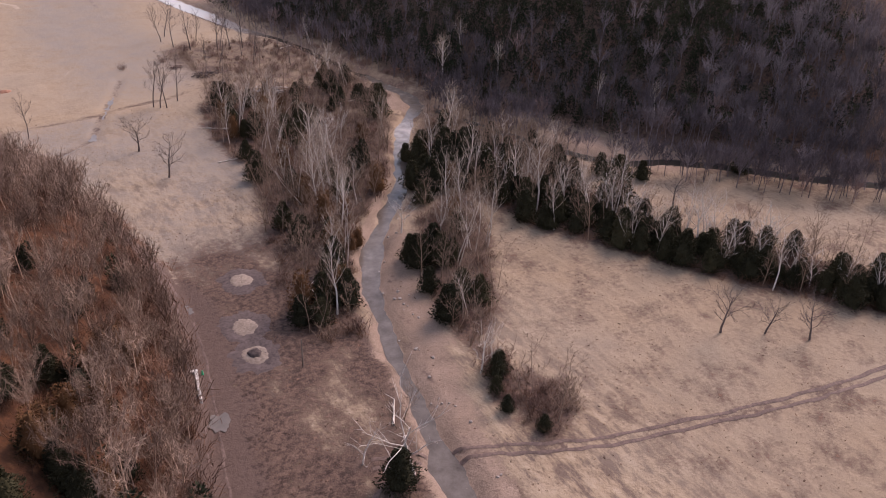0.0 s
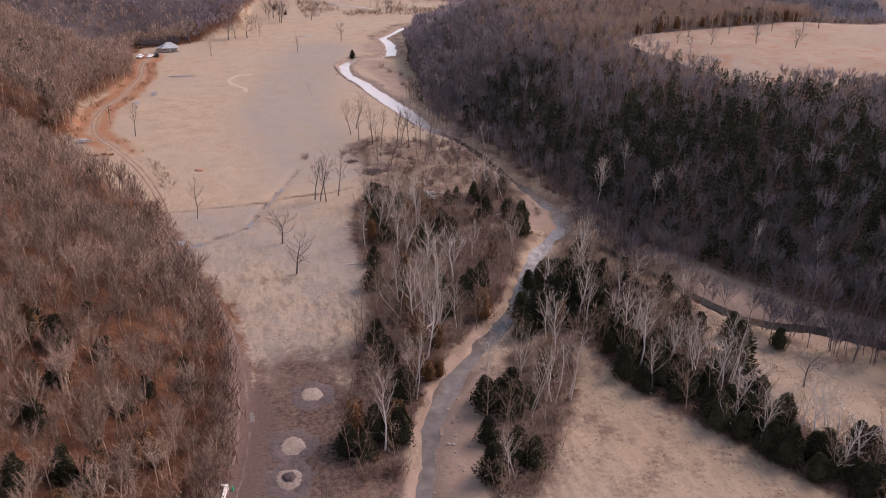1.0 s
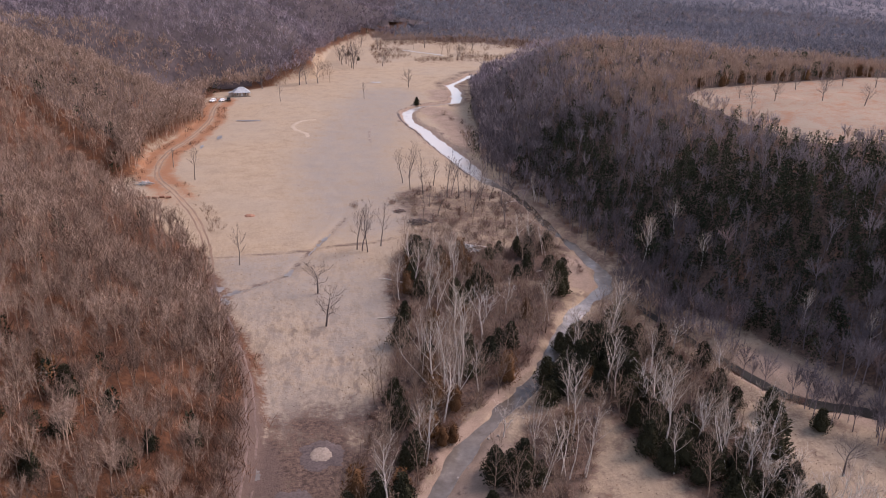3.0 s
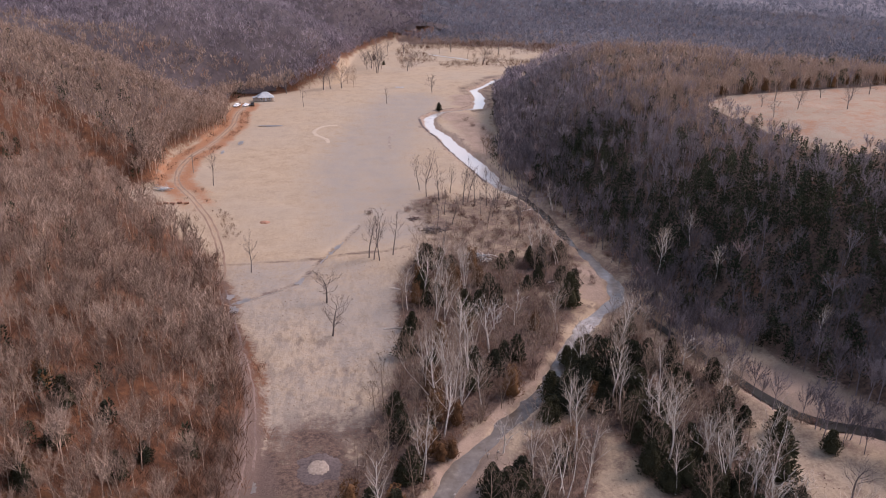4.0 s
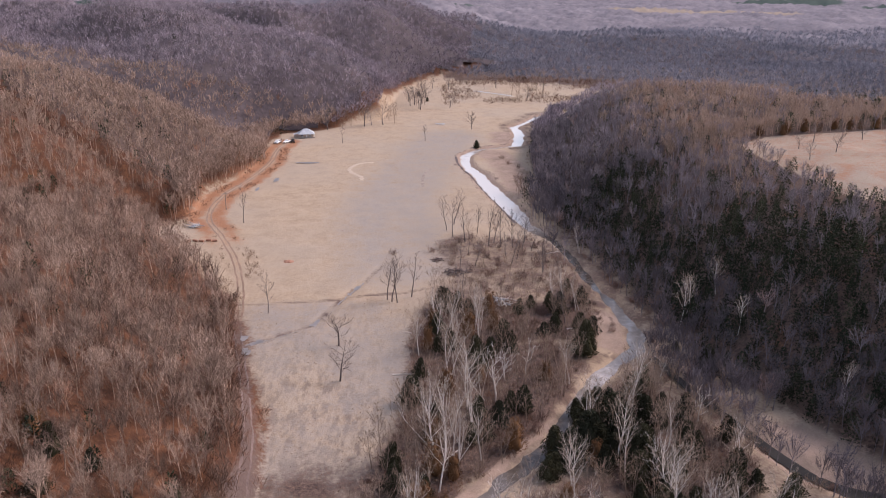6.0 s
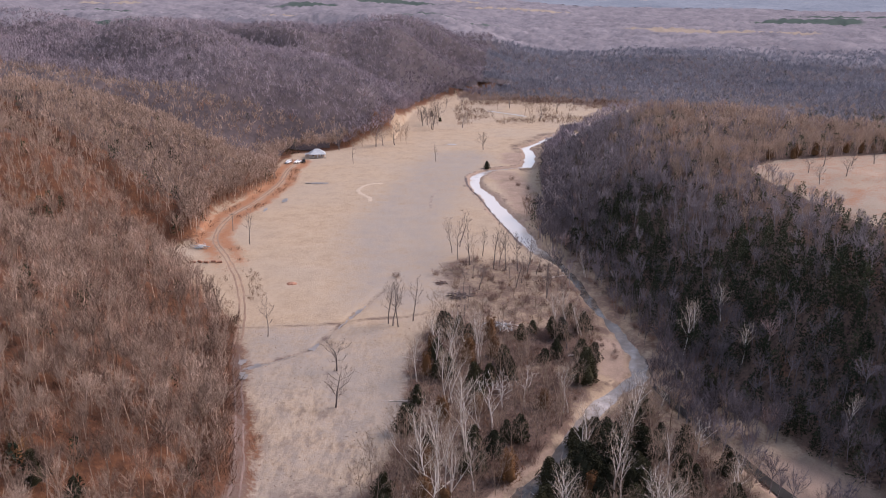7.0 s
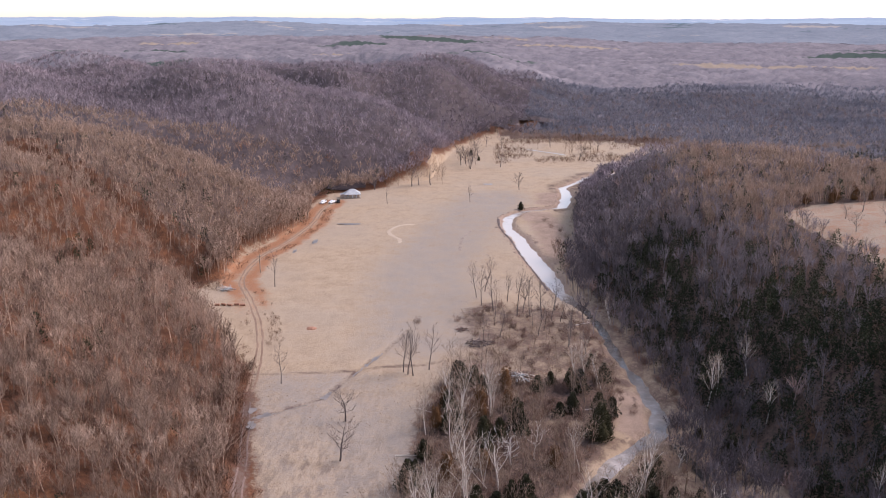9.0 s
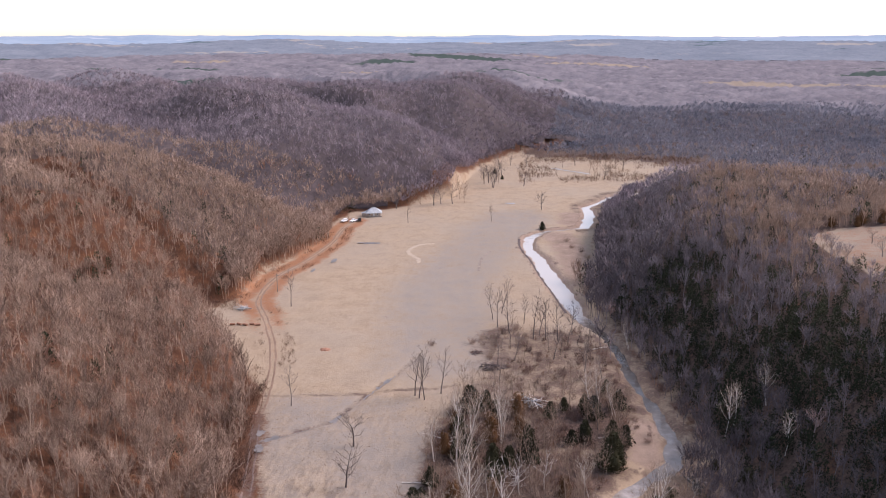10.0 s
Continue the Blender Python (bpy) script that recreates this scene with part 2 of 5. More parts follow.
def ground_material():
    m, n, l, b = base_material("valley_ground", 0.95)
    pos = n.new("ShaderNodeNewGeometry").outputs["Position"]
    fine, mid, wide = noise_node(n, l, pos, 1.3, 6, 0.7), noise_node(n, l, pos, 0.16, 6, 0.65), noise_node(n, l, pos, 0.022, 4)
    tiny = noise_node(n, l, pos, 5.0, 3, 0.7)

    def attr(name, soft=0.35):
        a = n.new("ShaderNodeAttribute")
        a.attribute_name = name
        v = maths(n, l, "ADD", a.outputs["Fac"], maths(n, l, "MULTIPLY", maths(n, l, "SUBTRACT", mid, 0.5), 1.3))
        v = maths(n, l, "ADD", v, maths(n, l, "MULTIPLY", maths(n, l, "SUBTRACT", fine, 0.5), 1.1))
        r = n.new("ShaderNodeMapRange")
        r.interpolation_type = "SMOOTHSTEP"
        r.inputs[1].default_value, r.inputs[2].default_value = 0.5 - soft, 0.5 + soft
        l.new(v, r.inputs[0])
        return r.outputs[0]

    grass = ramp(n, l, maths(n, l, "ADD", maths(n, l, "MULTIPLY", fine, 0.4), maths(n, l, "MULTIPLY", mid, 0.6)),
                 [(0.30, (0.230, 0.163, 0.106)), (0.48, (0.312, 0.228, 0.150)), (0.70, (0.382, 0.286, 0.190))])
    combed = n.new("ShaderNodeMapping")
    combed.inputs["Scale"].default_value, combed.inputs["Rotation"].default_value = (0.62, 0.20, 1.0), (0, 0, 0.15)
    l.new(pos, combed.inputs["Vector"])
    clod = noise_node(n, l, combed.outputs[0], 1.0, 6, 0.72)
    rough = n.new("ShaderNodeAttribute")
    rough.attribute_name = "rough"
    grass = mix(n, l, maths(n, l, "MULTIPLY", ramp(n, l, clod, [(0.47, (0, 0, 0)), (0.58, (0.8, 0.8, 0.8))]), rough.outputs["Fac"]), grass, (0.14, 0.098, 0.075))
    grass = mix(n, l, maths(n, l, "MULTIPLY", ramp(n, l, clod, [(0.36, (0.7, 0.7, 0.7)), (0.46, (0, 0, 0))]), rough.outputs["Fac"]), grass, (0.40, 0.305, 0.215))
    grass = mix(n, l, maths(n, l, "MULTIPLY", ramp(n, l, wide, [(0.42, (0, 0, 0)), (0.62, (1, 1, 1))]), 0.45), grass, (0.29, 0.235, 0.18))
    dull = mix(n, l, fine, (0.19, 0.16, 0.135), (0.28, 0.235, 0.195))
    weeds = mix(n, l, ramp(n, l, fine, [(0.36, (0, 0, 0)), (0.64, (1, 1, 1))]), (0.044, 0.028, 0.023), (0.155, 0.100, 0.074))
    litter = ramp(n, l, maths(n, l, "ADD", maths(n, l, "MULTIPLY", fine, 0.5), maths(n, l, "MULTIPLY", mid, 0.5)),
                  [(0.36, (0.045, 0.022, 0.014)), (0.52, (0.105, 0.046, 0.024)), (0.68, (0.19, 0.084, 0.038))])
    gravel = ramp(n, l, maths(n, l, "ADD", maths(n, l, "MULTIPLY", tiny, 0.5), maths(n, l, "MULTIPLY", mid, 0.5)),
                  [(0.34, (0.155, 0.108, 0.080)), (0.55, (0.275, 0.195, 0.145)), (0.72, (0.355, 0.262, 0.200))])
    mud = mix(n, l, fine, (0.065, 0.044, 0.036), (0.15, 0.10, 0.08))
    clay = mix(n, l, fine, (0.19, 0.085, 0.043), (0.34, 0.170, 0.090))
    col = mix(n, l, attr("dull", 0.5), grass, dull)
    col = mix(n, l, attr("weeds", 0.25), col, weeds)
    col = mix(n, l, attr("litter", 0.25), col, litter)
    col = mix(n, l, attr("clay", 0.3), col, clay)
    col = mix(n, l, attr("gravel", 0.2), col, gravel)
    col = mix(n, l, attr("mud", 0.2), col, mud)
    l.new(col, b.inputs["Base Color"])
    bump(n, l, b, maths(n, l, "ADD", fine, maths(n, l, "MULTIPLY", tiny, 0.4)), 0.7, 0.25)
    return m


def water_material(name, deep, rough, pale=None):
    m, n, l, b = base_material(name, rough)
    pos = n.new("ShaderNodeNewGeometry").outputs["Position"]
    col = ramp(n, l, noise_node(n, l, pos, 0.25, 4), [(0.35, deep), (0.65, tuple(c * 1.6 for c in deep))])
    # Base colour whitened by silt and by sky reflection painted into it.
    if pale:
        at = n.new("ShaderNodeAttribute")
        at.attribute_name = "silt_sheen"
        fac = maths(n, l, "ADD", at.outputs["Fac"], maths(n, l, "MULTIPLY", maths(n, l, "SUBTRACT", noise_node(n, l, pos, 0.33, 5, 0.7), 0.5), 0.9))
        col = ramp(n, l, fac, [(0.05, deep), (0.5, tuple(0.30 * a + 0.70 * c for a, c in zip(pale, deep))), (0.9, pale)])
    l.new(col, b.inputs["Base Color"])
    b.inputs["Specular IOR Level"].default_value = 0.5
    b.inputs["IOR"].default_value = 1.33
    bump(n, l, b, noise_node(n, l, pos, 1.6, 3), 0.08, 0.05)
    return m


def distance_material(name, dark, light, scale, field, pine):
    """Far country: woods, with some open fields and pine stands among them; haze is in the colours given."""
    m, n, l, b = base_material(name, 1.0)
    pos = n.new("ShaderNodeNewGeometry").outputs["Position"]
    fine, wide = noise_node(n, l, pos, scale, 6, 0.75), noise_node(n, l, pos, scale / 14, 4)
    fac = maths(n, l, "ADD", maths(n, l, "MULTIPLY", fine, 0.5), maths(n, l, "MULTIPLY", wide, 0.5))
    col = ramp(n, l, fac, [(0.36, dark), (0.64, light)])
    stretch = n.new("ShaderNodeMapping")
    stretch.inputs["Scale"].default_value = (0.0022, 0.0048, 0.0)
    l.new(pos, stretch.inputs["Vector"])
    land = noise_node(n, l, stretch.outputs[0], 1.0, 2, 0.4)
    col = mix(n, l, ramp(n, l, land, [(0.655, (0, 0, 0)), (0.67, (1, 1, 1))]), col, field)
    col = mix(n, l, ramp(n, l, land, [(0.335, (1, 1, 1)), (0.35, (0, 0, 0))]), col, pine)
    l.new(col, b.inputs["Base Color"])
    b.inputs["Specular IOR Level"].default_value = 0.0
    return m


MAT_GROUND = ground_material()
MAT_WATER = water_material("creek_water", (0.055, 0.040, 0.029), 0.16, (0.41, 0.355, 0.31))
# Darker copy of the creek water: shade below the hill put into its colour.
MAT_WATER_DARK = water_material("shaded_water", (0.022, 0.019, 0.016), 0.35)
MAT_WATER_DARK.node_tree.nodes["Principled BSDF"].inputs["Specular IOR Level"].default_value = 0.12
MAT_PUDDLE = water_material("puddle_water", (0.115, 0.096, 0.082), 0.28)
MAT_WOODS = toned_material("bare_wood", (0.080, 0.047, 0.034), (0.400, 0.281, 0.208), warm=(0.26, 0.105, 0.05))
# Cooler, darker copy of bare_wood: the right hill's shade put into colour.
MAT_WOODS_SHADED = toned_material("shade_tinted_bare_wood", (0.058, 0.047, 0.050), (0.270, 0.219, 0.221), warm=(0.22, 0.125, 0.09))
# Haze painted into the next two: mauve for far ridges, blue-grey for lowland.
MAT_WOODS_FAR = toned_material("haze_tinted_mauve_wood", (0.100, 0.080, 0.090), (0.350, 0.280, 0.292), warm=(0.20, 0.125, 0.10))
MAT_WOODS_LOW = toned_material("haze_tinted_blue_grey_wood", (0.105, 0.105, 0.128), (0.285, 0.268, 0.292), warm=(0.21, 0.17, 0.165))
MAT_EVERGREEN_FAR = toned_material("cedar_needles_massed", (0.020, 0.024, 0.015), (0.065, 0.066, 0.036), warm=(0.10, 0.06, 0.025))
MAT_THICKET = plain_material("brown_thicket", (0.055, 0.036, 0.029), (0.125, 0.082, 0.062), 0.7, 1.0, 0.0, 0.2)
MAT_UNDERGROWTH = toned_material("brush_mass", (0.052, 0.033, 0.026), (0.19, 0.105, 0.068))
MAT_BARK_PALE = single_material("pale_bark", (0.46, 0.395, 0.34), (0.76, 0.67, 0.59))
MAT_TWIG_PALE = single_material("pale_twigs", (0.24, 0.18, 0.14), (0.52, 0.42, 0.33))
MAT_BARK_GREY = single_material("grey_bark", (0.07, 0.055, 0.05), (0.22, 0.175, 0.155))
MAT_TWIG_GREY = single_material("grey_twigs", (0.11, 0.085, 0.075), (0.27, 0.205, 0.175))
MAT_TWIG_TAN = single_material("tan_twigs", (0.125, 0.085, 0.062), (0.36, 0.255, 0.185))
MAT_BRUSH = single_material("brush_twigs", (0.085, 0.055, 0.048), (0.25, 0.155, 0.12))
MAT_CEDAR = single_material("cedar_needles", (0.016, 0.017, 0.011), (0.058, 0.051, 0.026))
MAT_RUSSET = single_material("withered_leaves", (0.070, 0.036, 0.018), (0.165, 0.083, 0.036))
MAT_CLOSE_GROWTH = plain_material("distant_thicket", (0.046, 0.035, 0.036), (0.105, 0.080, 0.078), 0.6, 1.0, 0.0, 0.2)
# Aerial haze put into these colours: each range bluer and paler than the last.
MAT_DISTANT_A = distance_material("haze_tinted_woods", (0.112, 0.101, 0.112), (0.225, 0.198, 0.205), 0.34, (0.25, 0.20, 0.155), (0.06, 0.075, 0.065))
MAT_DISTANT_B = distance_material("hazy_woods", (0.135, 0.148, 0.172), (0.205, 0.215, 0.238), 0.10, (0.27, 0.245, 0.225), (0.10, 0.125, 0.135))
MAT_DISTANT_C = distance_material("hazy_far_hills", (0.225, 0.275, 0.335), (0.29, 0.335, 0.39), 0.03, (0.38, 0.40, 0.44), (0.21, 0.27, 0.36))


# ---------- mesh helpers ----------
def quick_mesh(name, verts, faces, material, floats=()):
    """A mesh from arrays: all triangles or all quads."""
    me = bpy.data.meshes.new(name)
    verts, faces = np.asarray(verts, np.float32), np.asarray(faces, np.int32)
    me.vertices.add(len(verts))
    me.vertices.foreach_set("co", verts.ravel())
    k = faces.shape[1]
    me.loops.add(faces.size)
    me.loops.foreach_set("vertex_index", faces.ravel())
    me.polygons.add(len(faces))
    me.polygons.foreach_set("loop_start", np.arange(0, faces.size, k, dtype=np.int32))
    for key, values in floats:
        me.attributes.new(key, "FLOAT", "POINT").data.foreach_set("value", np.asarray(values, np.float32))
    me.update(calc_edges=True)
    me.validate()
    me.materials.append(material)
    return me


def part(name, me, parent, label=""):
    ob = new(name, me)
    ob.parent = parent
    return tagged(ob, label)


def from_bm(name, bm, material, smooth=False):
    me = bpy.data.meshes.new(name)
    bmesh.ops.recalc_face_normals(bm, faces=bm.faces)
    bm.to_mesh(me)
    bm.free()
    if smooth:
        for p in me.polygons:
            p.use_smooth = True
    me.materials.append(material)
    return me


def box(bm, x0, y0, z0, x1, y1, z1):
    v = [bm.verts.new(p) for p in ((x0, y0, z0), (x1, y0, z0), (x1, y1, z0), (x0, y1, z0), (x0, y0, z1), (x1, y0, z1), (x1, y1, z1), (x0, y1, z1))]
    for f in ((0, 3, 2, 1), (4, 5, 6, 7), (0, 1, 5, 4), (1, 2, 6, 5), (2, 3, 7, 6), (3, 0, 4, 7)):
        bm.faces.new([v[i] for i in f])


# ---------- ground: one sheet to the horizon ----------
def spread(core0, core1, fine, low, high, grow=1.09):
    mid = list(np.arange(core0, core1 + 0.1, fine))
    s, v, right = fine, core1, []
    while v < high:
        s *= grow
        v += s
        right.append(min(v, high))
    s, v, left = fine, core0, []
    while v > low:
        s *= grow
        v -= s
        left.append(max(v, low))
    return np.array(left[::-1] + mid + right)


GX, GY = spread(-108, 120, 1.35, -4900, 4900), spread(16, 512, 1.6, -600, 4950, 1.08)
gx, gy = (a.ravel() for a in np.meshgrid(GX, GY))
gz = ground_height(gx, gy)
d_creek, half_creek = channel(gx, gy)
d_side, _ = line_distance(gx, gy, SIDE_CREEK)
d_road, k_road = line_distance(gx, gy, ROAD)
d_track, _ = line_distance(gx, gy, TRACK)
d_left, _ = line_distance(gx, gy, LEFT_EDGE + FAR_EDGE[:4])
d_right, _ = line_distance(gx, gy, FAR_EDGE[4:] + RIGHT_EDGE)
outside = ~inside(gx, gy, VALLEY)
edge_signed = np.where(outside, 1, -1) * np.minimum(d_left, d_right)
upper = inside(gx, gy, UPPER_FIELD)

WOOD_NEAR_CREEK = [(-9.6, 208.8), (-15.2, 177.6), (-13.6, 153.6), (-19.2, 136), (-24.8, 115.2), (-28, 100.8), (-29.6, 88), (-22.4, 82.4), (-16, 97.6), (-4, 120), (9.6, 132.8),
                   (20.8, 152), (26.4, 166.4), (26.4, 180.8), (9.6, 180.8), (6.4, 195.2), (16, 203.2), (19.2, 209.6)]
WOOD_RIGHT_BANK = [(6.4, 115.2), (22.4, 120.8), (17.6, 105.6), (10.4, 92.8), (0, 78.4), (-8, 72), (-7.2, 85.6), (-3.2, 99.2)]
TREE_ROW = [(17.6, 132.8), (23.2, 126.4), (23.2, 116.8), (26.4, 100.8), (34.4, 85.6), (40, 74.4), (44.8, 64), (52.8, 52.8), (62.4, 42.4), (72, 44.8), (67.2, 59.2), (59.2, 72), (50.4, 83.2),
            (45.6, 97.6), (48, 112), (52.8, 124.8), (48, 144), (38.4, 164), (30.4, 152)]
BANK_STRIP = [(-4, 76), (-10.4, 66.4), (-12, 56.8), (-11.2, 49.6), (-1.6, 52), (-0.8, 59.2), (-5.6, 65.6)]
BANK_WOOD = [(6, 182), (10, 196), (20, 207), (33, 216), (36, 198), (32, 178), (25, 182)]
SCRUB = [(-9.6, 208.8), (16, 203.2), (27.2, 192), (38.4, 209.6), (36.8, 240), (27.2, 264), (0, 270.4), (-6.4, 254.4), (-1.6, 233.6)]
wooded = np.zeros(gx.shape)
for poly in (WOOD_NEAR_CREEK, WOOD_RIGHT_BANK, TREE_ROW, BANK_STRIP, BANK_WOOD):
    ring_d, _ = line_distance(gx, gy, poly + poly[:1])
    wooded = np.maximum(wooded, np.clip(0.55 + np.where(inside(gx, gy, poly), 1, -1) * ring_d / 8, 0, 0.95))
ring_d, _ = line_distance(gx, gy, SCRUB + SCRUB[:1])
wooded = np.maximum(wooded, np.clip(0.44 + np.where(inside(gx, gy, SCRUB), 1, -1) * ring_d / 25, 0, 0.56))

BAR = [(-2, 110), (-7.2, 99.2), (-12, 84), (-16, 72), (-20.8, 57.6), (-24.8, 44.8)]
d_bar, _ = line_distance(gx, gy, BAR)
d_bar2, _ = line_distance(gx, gy, [(37.5, 178.5), (38.0, 187), (39.3, 197)])
d_bar3, _ = line_distance(gx, gy, [(64, 136), (70.4, 124.8), (76, 113.6)])
d_bar4, _ = line_distance(gx, gy, [(27, 404), (31, 380), (33, 352), (34, 325)])
d_bar5, _ = line_distance(gx, gy, [(36.5, 455), (35, 436)])
d_bar7, _ = line_distance(gx, gy, [(-6, 115), (4, 128), (12, 138), (19.5, 149)])
gravel = np.clip(1.0 - (d_creek - half_creek) / 3.6, 0, 0.66) * (1 - 0.6 * step(112, 124, gy) * step(280, 262, gy))
for dd, w in ((d_bar, 4.6), (d_bar2, 4.2), (d_bar3, 8), (d_bar4, 9), (d_bar5, 8), (d_bar7, 1.1)):
    gravel = np.maximum(gravel, np.clip(1.15 - 0.75 * dd / w, 0, 1))
gravel = np.maximum(gravel, np.clip(0.9 - d_side / 9, 0, 0.7))
weeds_bank = np.clip(1.0 - np.minimum(d_side, d_creek) / 16, 0, 0.55) * (gx > 36) * step(5, 10, d_bar3)
gravel *= (~outside | (edge_signed < 4)) * (1 - 0.75 * step(140, 147, gy) * step(175, 168, gy) * (gx < 60))
# Right hill's shaded side: its floor is painted darker to carry the shade.
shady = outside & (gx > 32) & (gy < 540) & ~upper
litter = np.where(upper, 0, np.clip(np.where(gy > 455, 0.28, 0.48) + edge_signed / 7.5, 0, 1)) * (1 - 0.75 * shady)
gully_d, _ = line_distance(gx, gy, GULLY)
field_axis, _ = line_distance(gx, gy, [(-16, 240), (-24, 304), (-17.6, 352), (4, 448)])
dull = np.clip(1.0 - field_axis / 30, 0, 0.62)
dull = np.maximum(dull, np.clip(0.9 - line_distance(gx, gy, [(-51.2, 188.8), (-32, 184), (-22.4, 152)])[0] / 18, 0, 0.6))
# Strip west of the creek wood: dark ring soil plus the wood's shadow, painted.
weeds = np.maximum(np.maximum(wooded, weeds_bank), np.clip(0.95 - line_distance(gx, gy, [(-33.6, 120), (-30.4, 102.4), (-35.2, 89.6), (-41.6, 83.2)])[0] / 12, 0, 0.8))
weeds = np.maximum(weeds, np.clip(0.65 - line_distance(gx, gy, DITCH)[0] / 3, 0, 0.55))
weeds = np.maximum(weeds, np.clip(0.8 - line_distance(gx, gy, [(-38.4, 80), (-33.6, 67.2), (-38.4, 52.8)])[0] / 8, 0, 0.6))
# Weeds colour used here as painted shade on the right hill's floor.
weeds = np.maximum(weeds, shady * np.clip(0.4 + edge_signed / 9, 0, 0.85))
weeds = np.maximum(weeds, np.clip(0.85 - line_distance(gx, gy, [(6, 106), (14, 116), (22, 122)])[0] / 12, 0, 0.68))
weeds = np.maximum(weeds, np.clip(1.0 - np.abs(d_creek - half_creek - 3.6) / 4.5, 0, 0.62) * step(116, 126, gy) * step(275, 250, gy) * step(4.2, 6.5, d_bar2))
meadow = step(-14, -26, gx) * step(150, 98, gy) * ~outside
weeds = np.maximum(weeds, meadow * (0.57 + 0.80 * fbm(gx / 3.2, gy / 4.5, 15, 3)) * (1 - 0.55 * np.exp(-((gx + 33) / 7) ** 2 - ((gy - 70) / 12) ** 2)))
clay = np.clip(1.0 - np.abs(d_road - 4.0) / 5.5, 0, 0.9) * step(9.8, 11.5, k_road)
clay = np.maximum(clay, upper * 0.40)
dull = np.maximum(dull, upper * 0.45)
clay = np.maximum(clay, np.clip(0.6 - d_road / 3, 0, 0.34) * step(190, 240, gy))
lowland = lowland_at(gx, gy) & (d_creek > 9)
weeds = np.maximum(weeds, lowland * 0.8)
mud = np.clip(1.2 - d_road / (2.2 + 5.4 * step(130, 100, gy)), 0, 0.9 - 0.38 * step(112, 135, gy)) * (1 - 0.85 * step(7.5, 9.5, k_road))
mud = np.maximum(mud, np.clip(0.75 - d_track / 3.4, 0, 0.42))
mud = np.maximum(mud, np.clip(0.8 - line_distance(gx, gy, RIVULET)[0] / 2.2, 0, 0.45))
mud = np.maximum(mud, np.clip(0.9 - np.abs(d_creek - half_creek - 2.4) / 1.3, 0, 0.42))
rough_grass = 0.12 + 0.88 * step(230, 150, gy) * step(20, -10, gx) + 0.2 * step(150, 110, gy)
dull = np.maximum(dull, 0.55 * step(216, 205, gy) * step(100, 125, gy) * step(-4, -14, gx) * fbm(gx / 16, gy / 30, 17, 2) * 1.5)
weeds = np.maximum(weeds, 0.38 * step(-6, 2, gx) * step(122, 108, gy) * ~outside)
nx = len(GX)
q = np.arange(len(gx)).reshape(-1, nx)
quads = np.stack([q[:-1, :-1], q[:-1, 1:], q[1:, 1:], q[1:, :-1]], -1).reshape(-1, 4)
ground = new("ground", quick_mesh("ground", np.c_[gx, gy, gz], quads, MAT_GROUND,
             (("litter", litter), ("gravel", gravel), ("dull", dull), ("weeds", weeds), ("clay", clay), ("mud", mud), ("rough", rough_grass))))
tagged(ground, "pale dry grass valley floor and leaf-littered hillsides", "ground", kind="structure")
for p in ground.data.polygons:
    p.use_smooth = True


# ---------- water ----------
def ribbon(name, line, halves, level, material, label, silt_sheen=(0.0,)):
    """A stretch of a stream as one surface."""
    ks = np.arange(0, len(line) - 0.99, 0.125)
    px, py = (np.interp(ks, range(len(line)), [p[i] for p in line]) for i in (0, 1))
    px, py = (np.convolve(np.pad(v, 4, mode="edge"), np.ones(9) / 9, "valid") for v in (px, py))
    hw = np.interp(ks, range(len(halves)), halves)
    tx, ty = np.gradient(px), np.gradient(py)
    ln = np.hypot(tx, ty)
    tx, ty = tx / ln, ty / ln
    rows = []
    for s in (-1.7, -0.6, 0.6, 1.7):
        jitter = 1 + 0.9 * (fbm(ks * 1.7 + s * 5, ks * 0 + s, 3, 3) - 0.5) * (abs(s) > 1)
        x, y = px - ty * hw * s * jitter, py + tx * hw * s * jitter
        rows.append(np.c_[x, y, hill_height(px, py) + level])
    v = np.concatenate(rows)
    n = len(ks)
    i = np.arange(n - 1)
    f = np.concatenate([np.stack([r * n + i, r * n + i + 1, (r + 1) * n + i + 1, (r + 1) * n + i], -1) for r in range(3)])
    pale_at = np.interp(ks, range(len(silt_sheen)), silt_sheen)
    ob = new(name, quick_mesh(name, v, f, material, (("silt_sheen", np.tile(pale_at, 4)),)))
    return tagged(ob, label, "creek water", kind="structure")


ribbon("water", CREEK, CREEK_HALF, -0.93, MAT_WATER, "creek with silt and painted sky sheen on its pools, darker reaches between gravel bars", CREEK_SILT_SHEEN)
ribbon("water", SIDE_CREEK, [0.75] * 4 + [1.3] * (len(SIDE_CREEK) - 4), -0.9, MAT_WATER_DARK, "creek water along the hill foot, coloured dark for shade")


# ---------- plants: shapes ----------
def rod(path, radii, sides):
    """A tapered rod along a path, as vertices and triangles."""
    path = np.asarray(path, float)
    verts, faces = [], []
    for k, (p, r) in enumerate(zip(path, radii)):
        t = path[min(k + 1, len(path) - 1)] - path[max(k - 1, 0)]
        t = t / (np.linalg.norm(t) + 1e-9)
        a = np.cross(t, (0.31, 0.95, 0.05) if abs(t[1]) < 0.9 else (1.0, 0, 0))
        a /= np.linalg.norm(a)
        b = np.cross(t, a)
        for s in range(sides):
            w = 2 * math.pi * s / sides
            verts.append(p + r * (math.cos(w) * a + math.sin(w) * b))
    for k in range(len(path) - 1):
        for s in range(sides):
            i, j = k * sides + s, k * sides + (s + 1) % sides
            faces += [(i, j, j + sides), (i, j + sides, i + sides)]
    return np.array(verts), np.array(faces)


